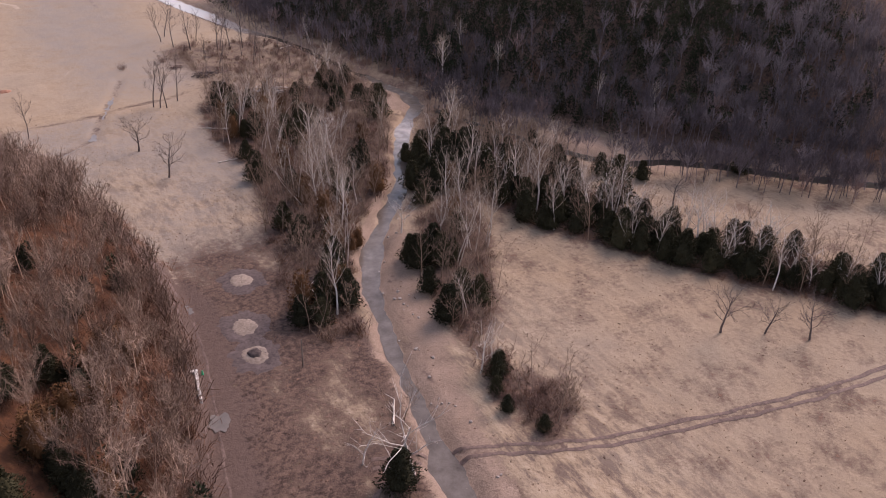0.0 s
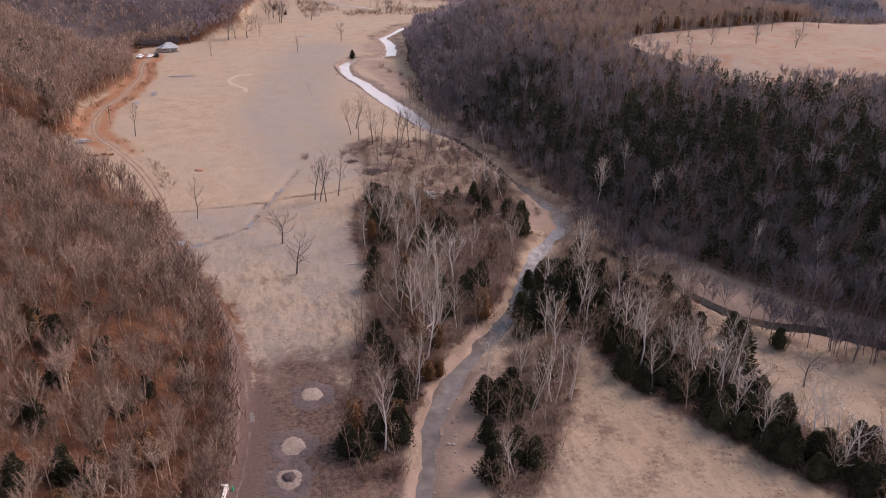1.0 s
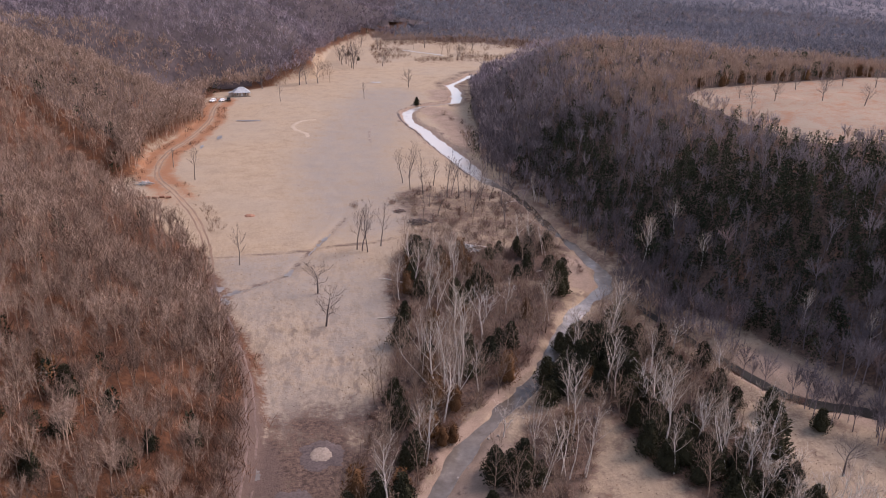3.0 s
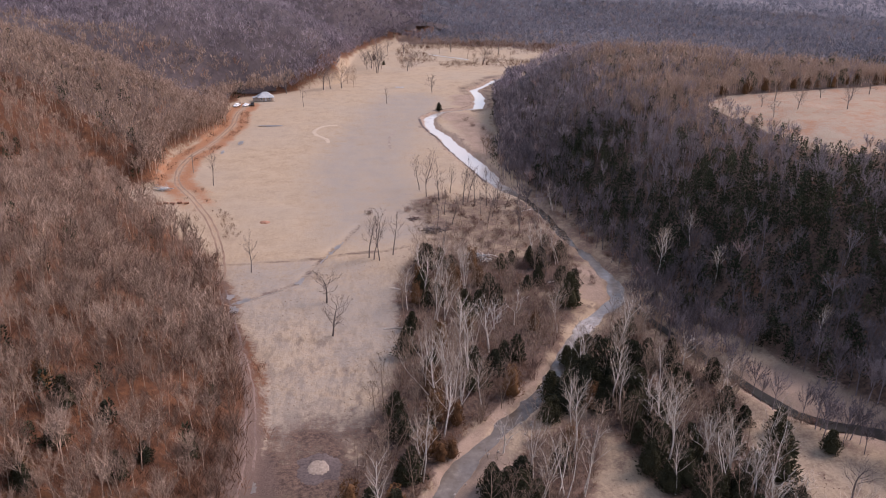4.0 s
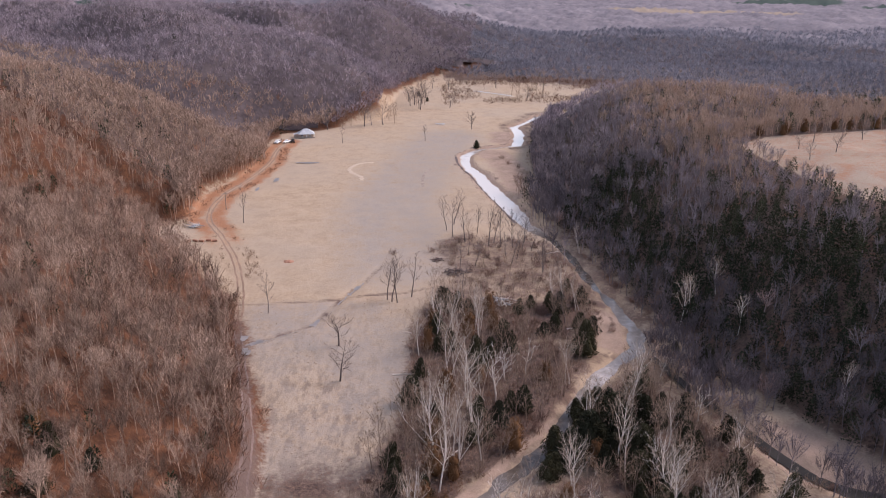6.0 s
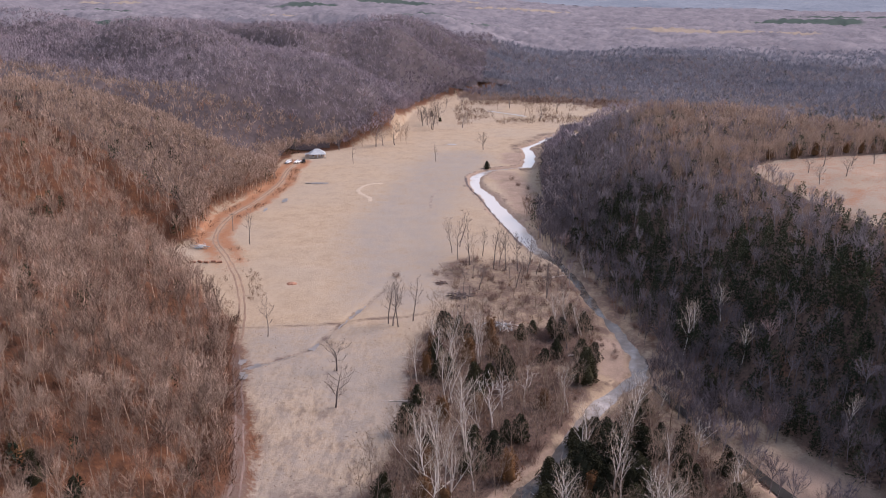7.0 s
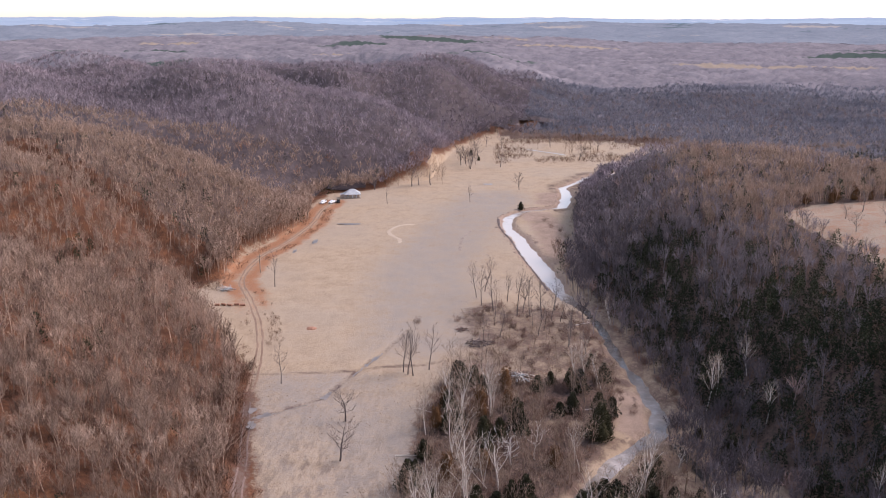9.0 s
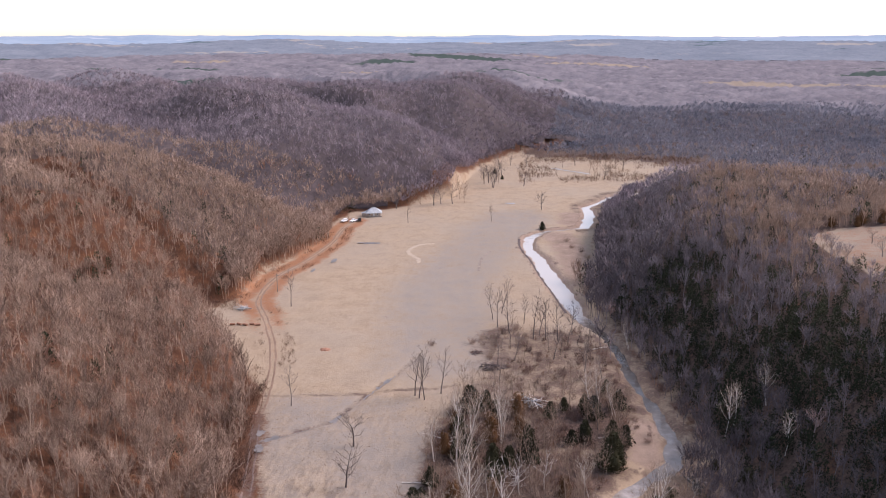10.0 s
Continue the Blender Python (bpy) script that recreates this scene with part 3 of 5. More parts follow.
def sliver(base, tip, width, r):
    """A twig as a narrow three-cornered blade."""
    d = np.asarray(tip, float) - base
    side = np.cross(d, r.normal(size=3))
    side *= width / 2 / (np.linalg.norm(side) + 1e-9)
    return np.array([base - side, base + side, tip]), np.array([(0, 1, 2)])


def join(pieces):
    verts, faces, at = [], [], 0
    for v, f in pieces:
        verts.append(v)
        faces.append(f + at)
        at += len(v)
    return np.concatenate(verts), np.concatenate(faces)


def bent(base, way, length, r, steps, droop=0.0, kink=0.12):
    p, d, out = np.array(base, float), np.array(way, float), []
    out.append(p.copy())
    for _ in range(steps):
        d = d + r.normal(size=3) * kink + np.array((0, 0, droop))
        d /= np.linalg.norm(d)
        p = p + d * length / steps
        out.append(p.copy())
    return np.array(out)


def bare_tree(seed, height, trunk_r, limbs, crown_r, fork=0.35, sub=4, twigs=4, upright=0.6, kink=0.13, stems=1, twig_w=0.05):
    """Trunk with main limbs, and a crown of branches and twigs."""
    r = np.random.default_rng(seed)
    wood, fine = [], []
    for s in range(stems):
        lean = r.normal(size=3) * (0.06 if stems == 1 else 0.28)
        base = np.array((0.0, 0.0, -0.4)) + (r.normal(size=3) * (0.5, 0.5, 0) if stems > 1 else 0)
        h = height * (1 if s == 0 else r.uniform(0.7, 1.0))
        trunk = bent(base, (lean[0], lean[1], 1), h * 0.86, r, 6, 0.05, kink * 0.5)
        rr = trunk_r * (1 if stems == 1 else 0.65)
        wood.append(rod(trunk, [rr * (1.1 - 0.96 * k / 6) for k in range(7)], 5))
        for n in range(max(3, limbs // stems)):
            f = fork + (0.97 - fork) * (n + r.uniform(0, 0.8)) / max(3, limbs // stems)
            k = min(f * 6, 5.999)
            p = trunk[int(k)] * (1 - k % 1) + trunk[int(k) + 1] * (k % 1)
            a = n * 2.4 + r.uniform(-0.5, 0.5)
            up = upright + 0.5 * f + r.uniform(-0.2, 0.2)
            way = np.array((math.cos(a), math.sin(a), up))
            way /= np.linalg.norm(way)
            reach = crown_r * (1.25 - 0.65 * abs(f - 0.55) * 2) * r.uniform(0.75, 1.2)
            limb = bent(p, way, reach, r, 3, 0.08, kink)
            lr = rr * (0.46 - 0.26 * f)
            wood.append(rod(limb, [lr, lr * 0.75, lr * 0.5, lr * 0.22], 3))
            for m in range(sub):
                g = 0.25 + 0.75 * (m + r.uniform(0, 0.7)) / sub
                k2 = min(g * 3, 2.999)
                q0 = limb[int(k2)] * (1 - k2 % 1) + limb[int(k2) + 1] * (k2 % 1)
                w2 = way + r.normal(size=3) * 0.55 + np.array((0, 0, 0.35))
                w2 /= np.linalg.norm(w2)
                br = bent(q0, w2, reach * r.uniform(0.3, 0.55), r, 2, 0.1, kink * 1.3)
                fine.append(rod(br[::2], [lr * 0.36, 0.014], 3))
                for _ in range(twigs):
                    e = r.uniform(0.2, 1.0) * 2
                    e0 = min(e, 1.999)
                    t0 = br[0] * (1 - e0 / 2) + br[2] * (e0 / 2)
                    w3 = w2 + r.normal(size=3) * 0.6 + np.array((0, 0, 0.25))
                    w3 /= np.linalg.norm(w3)
                    fine.append(sliver(t0, t0 + w3 * reach * r.uniform(0.14, 0.34), twig_w, r))
    return wood, join(fine)


def leafy(seed, height, radius, count, leaf, cone=0.8):
    """An evergreen: a tapered trunk, a dark heart of dense growth and many small sprays with gaps between them."""
    r = np.random.default_rng(seed)
    trunk = rod(bent((0, 0, -0.4), (0, 0, 1), height * 0.9, r, 3, 0.0, 0.03), [0.22, 0.16, 0.1, 0.03], 5)
    lumps = r.uniform(0.75, 1.2, 15)
    lumps[14] = lumps[0]

    def reach(f, a):
        u = (a / (2 * math.pi)) % 1.0 * 14
        k = int(u)
        lump = lumps[k] * (1 - (u - k)) + lumps[k + 1] * (u - k)
        return radius * (1 - f * cone) ** 0.8 * (0.6 + 0.4 * min(1, f * 6)) * lump * (0.92 + 0.16 * math.sin(f * 11 + a * 2))

    rows, turns = 8, 12
    hv, hf = [], []
    for k in range(rows + 1):
        f = 0.03 + 0.9 * k / rows
        for m in range(turns):
            a = 2 * math.pi * m / turns
            d = reach(f, a) * r.uniform(0.4, 0.74) * (1 if k < rows else 0.1)
            hv.append((math.cos(a) * d, math.sin(a) * d, height * f + r.uniform(-0.1, 0.1)))
    for k in range(rows):
        for m in range(turns):
            i, j = k * turns + m, k * turns + (m + 1) % turns
            hf += [(i, j, j + turns), (i, j + turns, i + turns)]
    pieces = [(np.array(hv), np.array(hf))]
    for _ in range(count):
        f = r.uniform(0.03, 1.0)
        a = r.uniform(0, 2 * math.pi)
        d = reach(f, a) * r.uniform(0.6, 1.05)
        p = np.array((math.cos(a) * d, math.sin(a) * d, height * f))
        way = np.array((math.cos(a), math.sin(a), r.uniform(0.0, 0.9))) + r.normal(size=3) * 0.4
        way /= np.linalg.norm(way)
        pieces.append(sliver(p - way * leaf * 0.4, p + way * leaf * 0.8, leaf * 0.7, r))
    return trunk, join(pieces)


def cheap_tree(seed, limbs, twigs, twig_w, trunk=True, loose=0.32):
    """A woodland tree of unit height for standing in a mass: limbs rise from the trunk into a rounded, feathery crown.
    Also gives how much paler the wood of each vertex is than the twigs."""
    r = np.random.default_rng(seed)
    pieces, pale = [], []

    def add(piece, value):
        pieces.append(piece)
        pale.append(np.full(len(piece[0]), value))

    lean = r.normal(size=2) * 0.05
    top = np.array((lean[0], lean[1], r.uniform(0.55, 0.7)))
    if trunk:
        add(rod([(0, 0, -0.05), top], [0.012, 0.006], 3), 0.30)
    rx, ry, dome = r.uniform(0.20, 0.30), r.uniform(0.20, 0.30), r.uniform(0.28, 0.38)
    for n in range(limbs):
        a, out = n * 2.4 + r.uniform(-0.5, 0.5), math.sqrt(r.uniform(0.03, 1.0))
        tip = np.array((math.cos(a) * rx * out, math.sin(a) * ry * out, 0.58 + dome * math.sqrt(max(0.0, 1.04 - out * out)) * r.uniform(0.8, 1.05)))
        tip[:2] += lean
        foot = top * r.uniform(0.55, 1.0) * (1 - 0.3 * out)
        if trunk:
            add(sliver(foot, tip, twig_w * 1.3, r), 0.22)
        way = (tip - foot) / (np.linalg.norm(tip - foot) + 1e-6)
        for _ in range(twigs):
            g = r.uniform(0.35, 1.0)
            p = foot * (1 - g) + tip * g
            w = way * 0.75 + np.array((0, 0, 0.30)) + r.normal(size=3) * loose * 1.5
            w *= r.uniform(0.09, 0.19) / np.linalg.norm(w)
            add(sliver(p - w * 0.4, p + w, twig_w, r), r.uniform(-0.02, 0.16))
    v, f = join(pieces)
    return v, f, np.concatenate(pale)


def cheap_cedar(seed, count, leaf):
    r = np.random.default_rng(seed)
    pieces = []
    for _ in range(count):
        f = r.uniform(0.03, 1.0)
        a = r.uniform(0, 2 * math.pi)
        d = 0.27 * (1 - f * 0.9) ** 0.6 * r.uniform(0.45, 1.1)
        p = np.array((math.cos(a) * d, math.sin(a) * d, f * 0.95))
        w = np.array((math.cos(a), math.sin(a), r.uniform(0.3, 1.6))) + r.normal(size=3) * 0.3
        w /= np.linalg.norm(w)
        pieces.append(sliver(p - w * leaf * 0.3, p + w * leaf, leaf * 0.8, r))
    return join(pieces)


def scatter(name, places, heights, tones, kinds, material, label, category="woods"):
    """Many plants as one mass: each is turned, scaled and set on the ground."""
    verts, faces, tone, at = [], [], [], 0
    pick = rng.integers(0, len(kinds), len(places))
    turn = rng.uniform(0, 2 * math.pi, len(places))
    zs = ground_height(places[:, 0], places[:, 1])
    wide = rng.uniform(0.85, 1.25, len(places))
    for k, (v, f, *paler) in enumerate(kinds):
        sel = np.nonzero(pick == k)[0]
        if not len(sel):
            continue
        c, s, h = np.cos(turn[sel])[:, None], np.sin(turn[sel])[:, None], heights[sel][:, None]
        w = h * wide[sel][:, None]
        x = (v[:, 0] * c - v[:, 1] * s) * w + places[sel, 0][:, None]
        y = (v[:, 0] * s + v[:, 1] * c) * w + places[sel, 1][:, None]
        z = v[:, 2] * h + zs[sel][:, None]
        verts.append(np.stack([x, y, z], -1).reshape(-1, 3))
        faces.append((f[None] + (np.arange(len(sel)) * len(v))[:, None, None]).reshape(-1, 3) + at)
        own = np.repeat(tones[sel], len(v))
        tone.append(np.where(own < 0.86, np.minimum(own + np.tile(paler[0], len(sel)), 0.82), own) if paler else own)
        at += len(sel) * len(v)
    ob = new(name, quick_mesh(name, np.concatenate(verts), np.concatenate(faces), material, (("tone", np.concatenate(tone)),)))
    return tagged(ob, label, category, kind="stuff")


# ---------- woods on the hillsides ----------
def jittered(x0, x1, y0, y1, gap):
    xs, ys = np.meshgrid(np.arange(x0, x1, gap), np.arange(y0, y1, gap))
    p = np.c_[xs.ravel(), ys.ravel()]
    return p + rng.uniform(-0.48, 0.48, p.shape) * gap


def woodland(p, margin=1.5):
    """Which of these places carry wood."""
    x, y = p[:, 0], p[:, 1]
    out = ~inside(x, y, VALLEY)
    low = lowland_at(x, y) & (y < 0.15 * x + 790)
    dl, _ = line_distance(x, y, LEFT_EDGE + FAR_EDGE[:4])
    dr, _ = line_distance(x, y, FAR_EDGE[4:] + RIGHT_EDGE)
    gully, _ = line_distance(x, y, GULLY)
    road, _ = line_distance(x, y, ROAD)
    bank = ~out & (dr < 10) & (x > 30) & (y > 150) & (y < 330) & (channel(x, y)[0] > 4)
    side, _ = line_distance(x, y, SIDE_CREEK)
    bank |= ~out & (dr < 17) & (x > 46) & (y < 176) & (side > 2.6) & (line_distance(x, y, [(65, 136), (70, 125), (76, 114)])[0] > 8)
    west = x < np.interp(y, [q[1] for q in ROAD], [q[0] for q in ROAD])
    bank |= ~out & (x < -40) & (y < 214) & west & (road > 1.6)
    keep = (out & (np.minimum(dl, dr) > margin)) | bank | (low & (channel(x, y)[0] > 11))
    keep &= ~inside(x, y, UPPER_FIELD) & (gully > 1.7) & (road > 2.5)
    return keep & (x > -0.67 * y - 28) & (x < 0.72 * y + 62) & ((y > 300) | (x < 190))


RIGHT_SIDE = lambda p: (p[:, 0] > 32) & (p[:, 1] < 512)
CLOSE_KINDS = [cheap_tree(80 + k, 13, 21, 0.0056, True, 0.38) for k in range(8)]
NEAR_KINDS = [cheap_tree(100 + k, 10, 13, 0.0082, True, 0.36) for k in range(12)]
MID_KINDS = [cheap_tree(200 + k, 7, 7, 0.017, True, 0.38) for k in range(8)]
FAR_KINDS = [cheap_tree(300 + k, 8, 3, 0.030, False, 0.34) for k in range(10)]
DIM_KINDS = [cheap_tree(320 + k, 7, 3, 0.040, False, 0.34) for k in range(10)]
CEDAR_NEAR = [cheap_cedar(400 + k, 140, 0.062) for k in range(5)]
CEDAR_MID = [cheap_cedar(420 + k, 70, 0.066) for k in range(5)]

for reach, gap, kinds, cedars in (((8, 150), 3.35, CLOSE_KINDS, CEDAR_NEAR), ((150, 300), 3.5, NEAR_KINDS, CEDAR_NEAR), ((300, 425), 3.3, MID_KINDS, CEDAR_MID), ((425, 640), 3.9, FAR_KINDS, CEDAR_MID), ((640, 970), 4.6, DIM_KINDS, CEDAR_MID)):
    p = jittered(-1000, 1000, reach[0], reach[1], gap)
    p = p[woodland(p)]
    if reach[0] < 300:
        more = jittered(32, 190, reach[0], reach[1], gap * 1.15)
        p = np.concatenate([p, more[woodland(more) & RIGHT_SIDE(more)]])
    if reach[0] >= 300:
        rim = jittered(-360, 420, reach[0], min(reach[1], 760), gap * 0.6)
        rim = rim[woodland(rim, 0.8) & ~inside(rim[:, 0], rim[:, 1], VALLEY)]
        p = np.concatenate([p, rim[np.minimum(line_distance(rim[:, 0], rim[:, 1], LEFT_EDGE + FAR_EDGE[:4])[0], line_distance(rim[:, 0], rim[:, 1], FAR_EDGE[4:] + RIGHT_EDGE)[0]) < 9]])
    x, y = p[:, 0], p[:, 1]
    dr, _ = line_distance(x, y, RIGHT_EDGE)
    patch = fbm(x / 38, y / 38, 31, 3)
    right = RIGHT_SIDE(p)
    band = np.exp(-(((dr - 18 - 10 * step(240, 200, y)) / (14 + 14 * step(240, 200, y))) ** 2)) * right * step(96, 150, y) * (1 - step(265, 335, y))
    chance = 0.02 + 0.70 * band * step(0.20, 0.42, patch) + 0.11 * right + 0.10 * step(0.60, 0.75, patch) + 0.6 * step(180, 230, x) * step(380, 430, y) * step(620, 540, y) * step(0.3, 0.5, patch)
    chance = np.where(inside(x, y, VALLEY) & (y < 300), 0.0, chance)
    ever = rng.uniform(0, 1, len(p)) < chance * np.where((y > 425) & (x < 150), 0.35, 1.0)
    # Right hill: tones rise uphill, standing in for the light on its top.
    tone = np.clip(0.42 + 0.8 * (fbm(x / 60, y / 60, 41, 3) - 0.5) + rng.normal(0, 0.23, len(p)) + right * (0.42 * step(14, 50, dr) - 0.20), 0.02, 0.84)
    tone = np.clip(tone - 0.12 * step(150, 95, y) * (x < 0), 0.02, 0.84)
    high = hill_height(x, y)
    # Lit tops paler, slope feet darker: light and shade painted into tree tones.
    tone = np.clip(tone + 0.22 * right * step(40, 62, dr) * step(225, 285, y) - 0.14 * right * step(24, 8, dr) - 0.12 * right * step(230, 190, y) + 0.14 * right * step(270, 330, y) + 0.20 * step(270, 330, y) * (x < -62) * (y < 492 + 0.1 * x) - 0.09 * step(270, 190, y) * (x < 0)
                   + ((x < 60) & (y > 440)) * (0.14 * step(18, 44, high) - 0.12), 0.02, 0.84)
    tone = np.where(rng.uniform(0, 1, len(p)) < 0.025, 0.97, tone)
    heights = rng.uniform(7.5, 12.0, len(p)) * (0.8 + 0.3 * fbm(x / 50, y / 50, 51, 2))
    gully, along = line_distance(x, y, GULLY)
    below = y < np.interp(-x, [-q[0] for q in GULLY], [q[1] for q in GULLY])
    heights *= np.where(below & (x < -96), 0.72 + 0.28 * step(4, 26, gully), 1.0)
    rim_d, _ = line_distance(x, y, UPPER_FIELD[:7])
    heights *= np.where((y >= 272) & (y < 300) & right & (x > 98), 0.75, 1.0)
    heights *= np.where((y < 272) & right, 0.62 + 0.38 * step(4, 30, rim_d), 1.0)
    # Woods beyond take the colours with haze mixed in.
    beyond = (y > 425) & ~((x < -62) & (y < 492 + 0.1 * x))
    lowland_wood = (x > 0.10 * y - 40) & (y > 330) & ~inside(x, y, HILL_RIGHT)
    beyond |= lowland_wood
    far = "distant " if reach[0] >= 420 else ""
    # Right hill: trees on top get the lit colour, the rest the shaded copy.
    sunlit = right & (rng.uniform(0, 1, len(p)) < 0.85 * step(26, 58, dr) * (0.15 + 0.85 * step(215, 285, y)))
    for here, material, look_of in ((~ever & (~right | sunlit) & ~beyond, MAT_WOODS, "leafless warm brown"), (~ever & right & ~sunlit & ~beyond, MAT_WOODS_SHADED, "shade-tinted leafless grey-brown"), (~ever & beyond & ~lowland_wood, MAT_WOODS_FAR, "haze-tinted leafless mauve-grey"), (~ever & beyond & lowland_wood, MAT_WOODS_LOW, "haze-tinted leafless blue-grey")):
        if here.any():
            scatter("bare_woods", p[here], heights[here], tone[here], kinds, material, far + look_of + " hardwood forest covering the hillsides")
    scatter("cedar_woods", p[ever], heights[ever] * 0.72, tone[ever] * 0.8, cedars, MAT_EVERGREEN_FAR, far + "dark green cedars scattered among the bare woods")


# ---------- understorey: the close growth between the trunks far off ----------
def thicket(name, x0, x1, y0, y1, gap, lift, rough, material, label):
    xs, ys = np.arange(x0, x1, gap), np.arange(y0, y1, gap)
    px, py = (v.ravel() for v in np.meshgrid(xs, ys))
    px, py = px + rng.uniform(-0.35, 0.35, len(px)) * gap, py + rng.uniform(-0.35, 0.35, len(py)) * gap
    p = np.c_[px, py]
    dl, _ = line_distance(px, py, LEFT_EDGE + FAR_EDGE[:4])
    keep = woodland(p, 5.0) & ~inside(px, py, VALLEY) & (line_distance(px, py, GULLY)[0] > 9)
    dr, _ = line_distance(px, py, FAR_EDGE[4:] + RIGHT_EDGE)
    grown = step(2, 26, np.minimum(dl, dr)) * step(y0, y0 + 12, py) * step(1, 16, line_distance(px, py, UPPER_FIELD + UPPER_FIELD[:1])[0]) * step(9, 26, line_distance(px, py, GULLY)[0])
    z = ground_height(px, py) - 0.5 + (lift + 0.5 + rng.uniform(-1, 1, len(px)) * rough) * (0.15 + 0.85 * grown)
    q = np.arange(len(px)).reshape(len(ys), len(xs))
    f = np.stack([q[:-1, :-1], q[:-1, 1:], q[1:, 1:], q[1:, :-1]], -1).reshape(-1, 4)
    f = f[keep[f].all(1)]
    used, back = np.unique(f, return_inverse=True)
    me = quick_mesh(name, np.c_[px, py, z][used], back.reshape(-1, 4), material)
    return tagged(new(name, me), label, "woods", kind="stuff")


thicket("understorey", -330, 340, 300, 430, 3.4, 1.3, 0.8, MAT_THICKET, "close brown growth between the hillside trees")
thicket("understorey", -860, 860, 426, 970, 5.2, 2.4, 1.2, MAT_CLOSE_GROWTH, "close grey growth between distant trees")


# ---------- distance ----------
def canopy(name, r0, r1, dr, da, lift, rough, material, label):
    """Far wooded country as a rough surface above the ground."""
    a0, a1 = radians(-44), radians(44)
    rs = []
    v, s = r0, dr
    while v < r1:
        rs.append(v)
        v += s
        s *= 1.012
    rs = np.array(rs + [r1])
    an = np.arange(a0, a1, da)
    rr, aa = np.meshgrid(rs, an, indexing="ij")
    x, y = (rr * np.sin(aa)).ravel(), (rr * np.cos(aa)).ravel()
    z = ground_height(x, y) + (lift + rng.uniform(-1, 1, len(x)) * rough) * step(r0 - 2, r0 + 70, rr.ravel())
    q = np.arange(len(x)).reshape(rr.shape)
    f = np.stack([q[:-1, :-1], q[:-1, 1:], q[1:, 1:], q[1:, :-1]], -1).reshape(-1, 4)
    return tagged(new(name, quick_mesh(name, np.c_[x, y, z], f, material)), label, "distant woods", kind="structure")


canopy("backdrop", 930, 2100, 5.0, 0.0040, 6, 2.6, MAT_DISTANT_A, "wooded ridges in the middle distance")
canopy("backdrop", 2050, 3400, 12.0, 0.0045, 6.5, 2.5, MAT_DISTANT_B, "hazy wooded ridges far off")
canopy("backdrop", 3350, 4930, 36.0, 0.009, 7, 2.0, MAT_DISTANT_C, "hills at the horizon, tinted pale blue for haze")


# ---------- tracks, puddles and other flat things on the ground ----------
MAT_RUT = plain_material("wet_rutted_mud", (0.075, 0.050, 0.042), (0.19, 0.130, 0.105), 2.0, 0.75)
MAT_SAND = plain_material("bare_sand", (0.33, 0.255, 0.185), (0.42, 0.33, 0.245), 1.0)
MAT_CLAY = plain_material("packed_clay", (0.15, 0.095, 0.065), (0.27, 0.18, 0.125), 1.0)
MAT_HAY = plain_material("old_hay", (0.16, 0.122, 0.098), (0.33, 0.26, 0.205), 2.2)
MAT_ASH = plain_material("trampled_dark_soil", (0.06, 0.045, 0.042), (0.14, 0.105, 0.095), 2.0)
MAT_STONE = plain_material("pale_stone", (0.20, 0.165, 0.14), (0.38, 0.32, 0.275), 4.0, 0.85)
MAT_CONCRETE = plain_material("weathered_concrete", (0.46, 0.42, 0.38), (0.72, 0.67, 0.61), 3.0, 0.85)
MAT_METAL_ROOF = plain_material("galvanised_roofing", (0.27, 0.275, 0.28), (0.44, 0.44, 0.435), 0.7, 0.6, 0.1, 0.005)
MAT_SIDING = plain_material("weathered_siding", (0.36, 0.27, 0.21), (0.52, 0.41, 0.33), 1.5)
MAT_WHITE_PAINT = plain_material("white_paint", (0.66, 0.65, 0.62), (0.80, 0.79, 0.77), 2.0, 0.5)
MAT_GLASS = plain_material("dark_window_glass", (0.02, 0.022, 0.026), (0.04, 0.045, 0.05), 1.0, 0.08)
MAT_RUBBER = plain_material("black_rubber", (0.015, 0.015, 0.015), (0.03, 0.03, 0.03), 5.0)
MAT_POLE = plain_material("weathered_pole", (0.16, 0.125, 0.10), (0.32, 0.26, 0.21), 2.0)
MAT_LOG = plain_material("cut_wood", (0.20, 0.10, 0.065), (0.38, 0.20, 0.13), 2.0)
MAT_GREEN = plain_material("green_plastic", (0.02, 0.30, 0.14), (0.04, 0.42, 0.20), 4.0, 0.5)
MAT_DEAD = plain_material("bleached_wood", (0.42, 0.36, 0.31), (0.72, 0.64, 0.56), 2.0)
MAT_TIN = plain_material("grey_scrap", (0.22, 0.24, 0.24), (0.42, 0.44, 0.44), 1.2, 0.6)


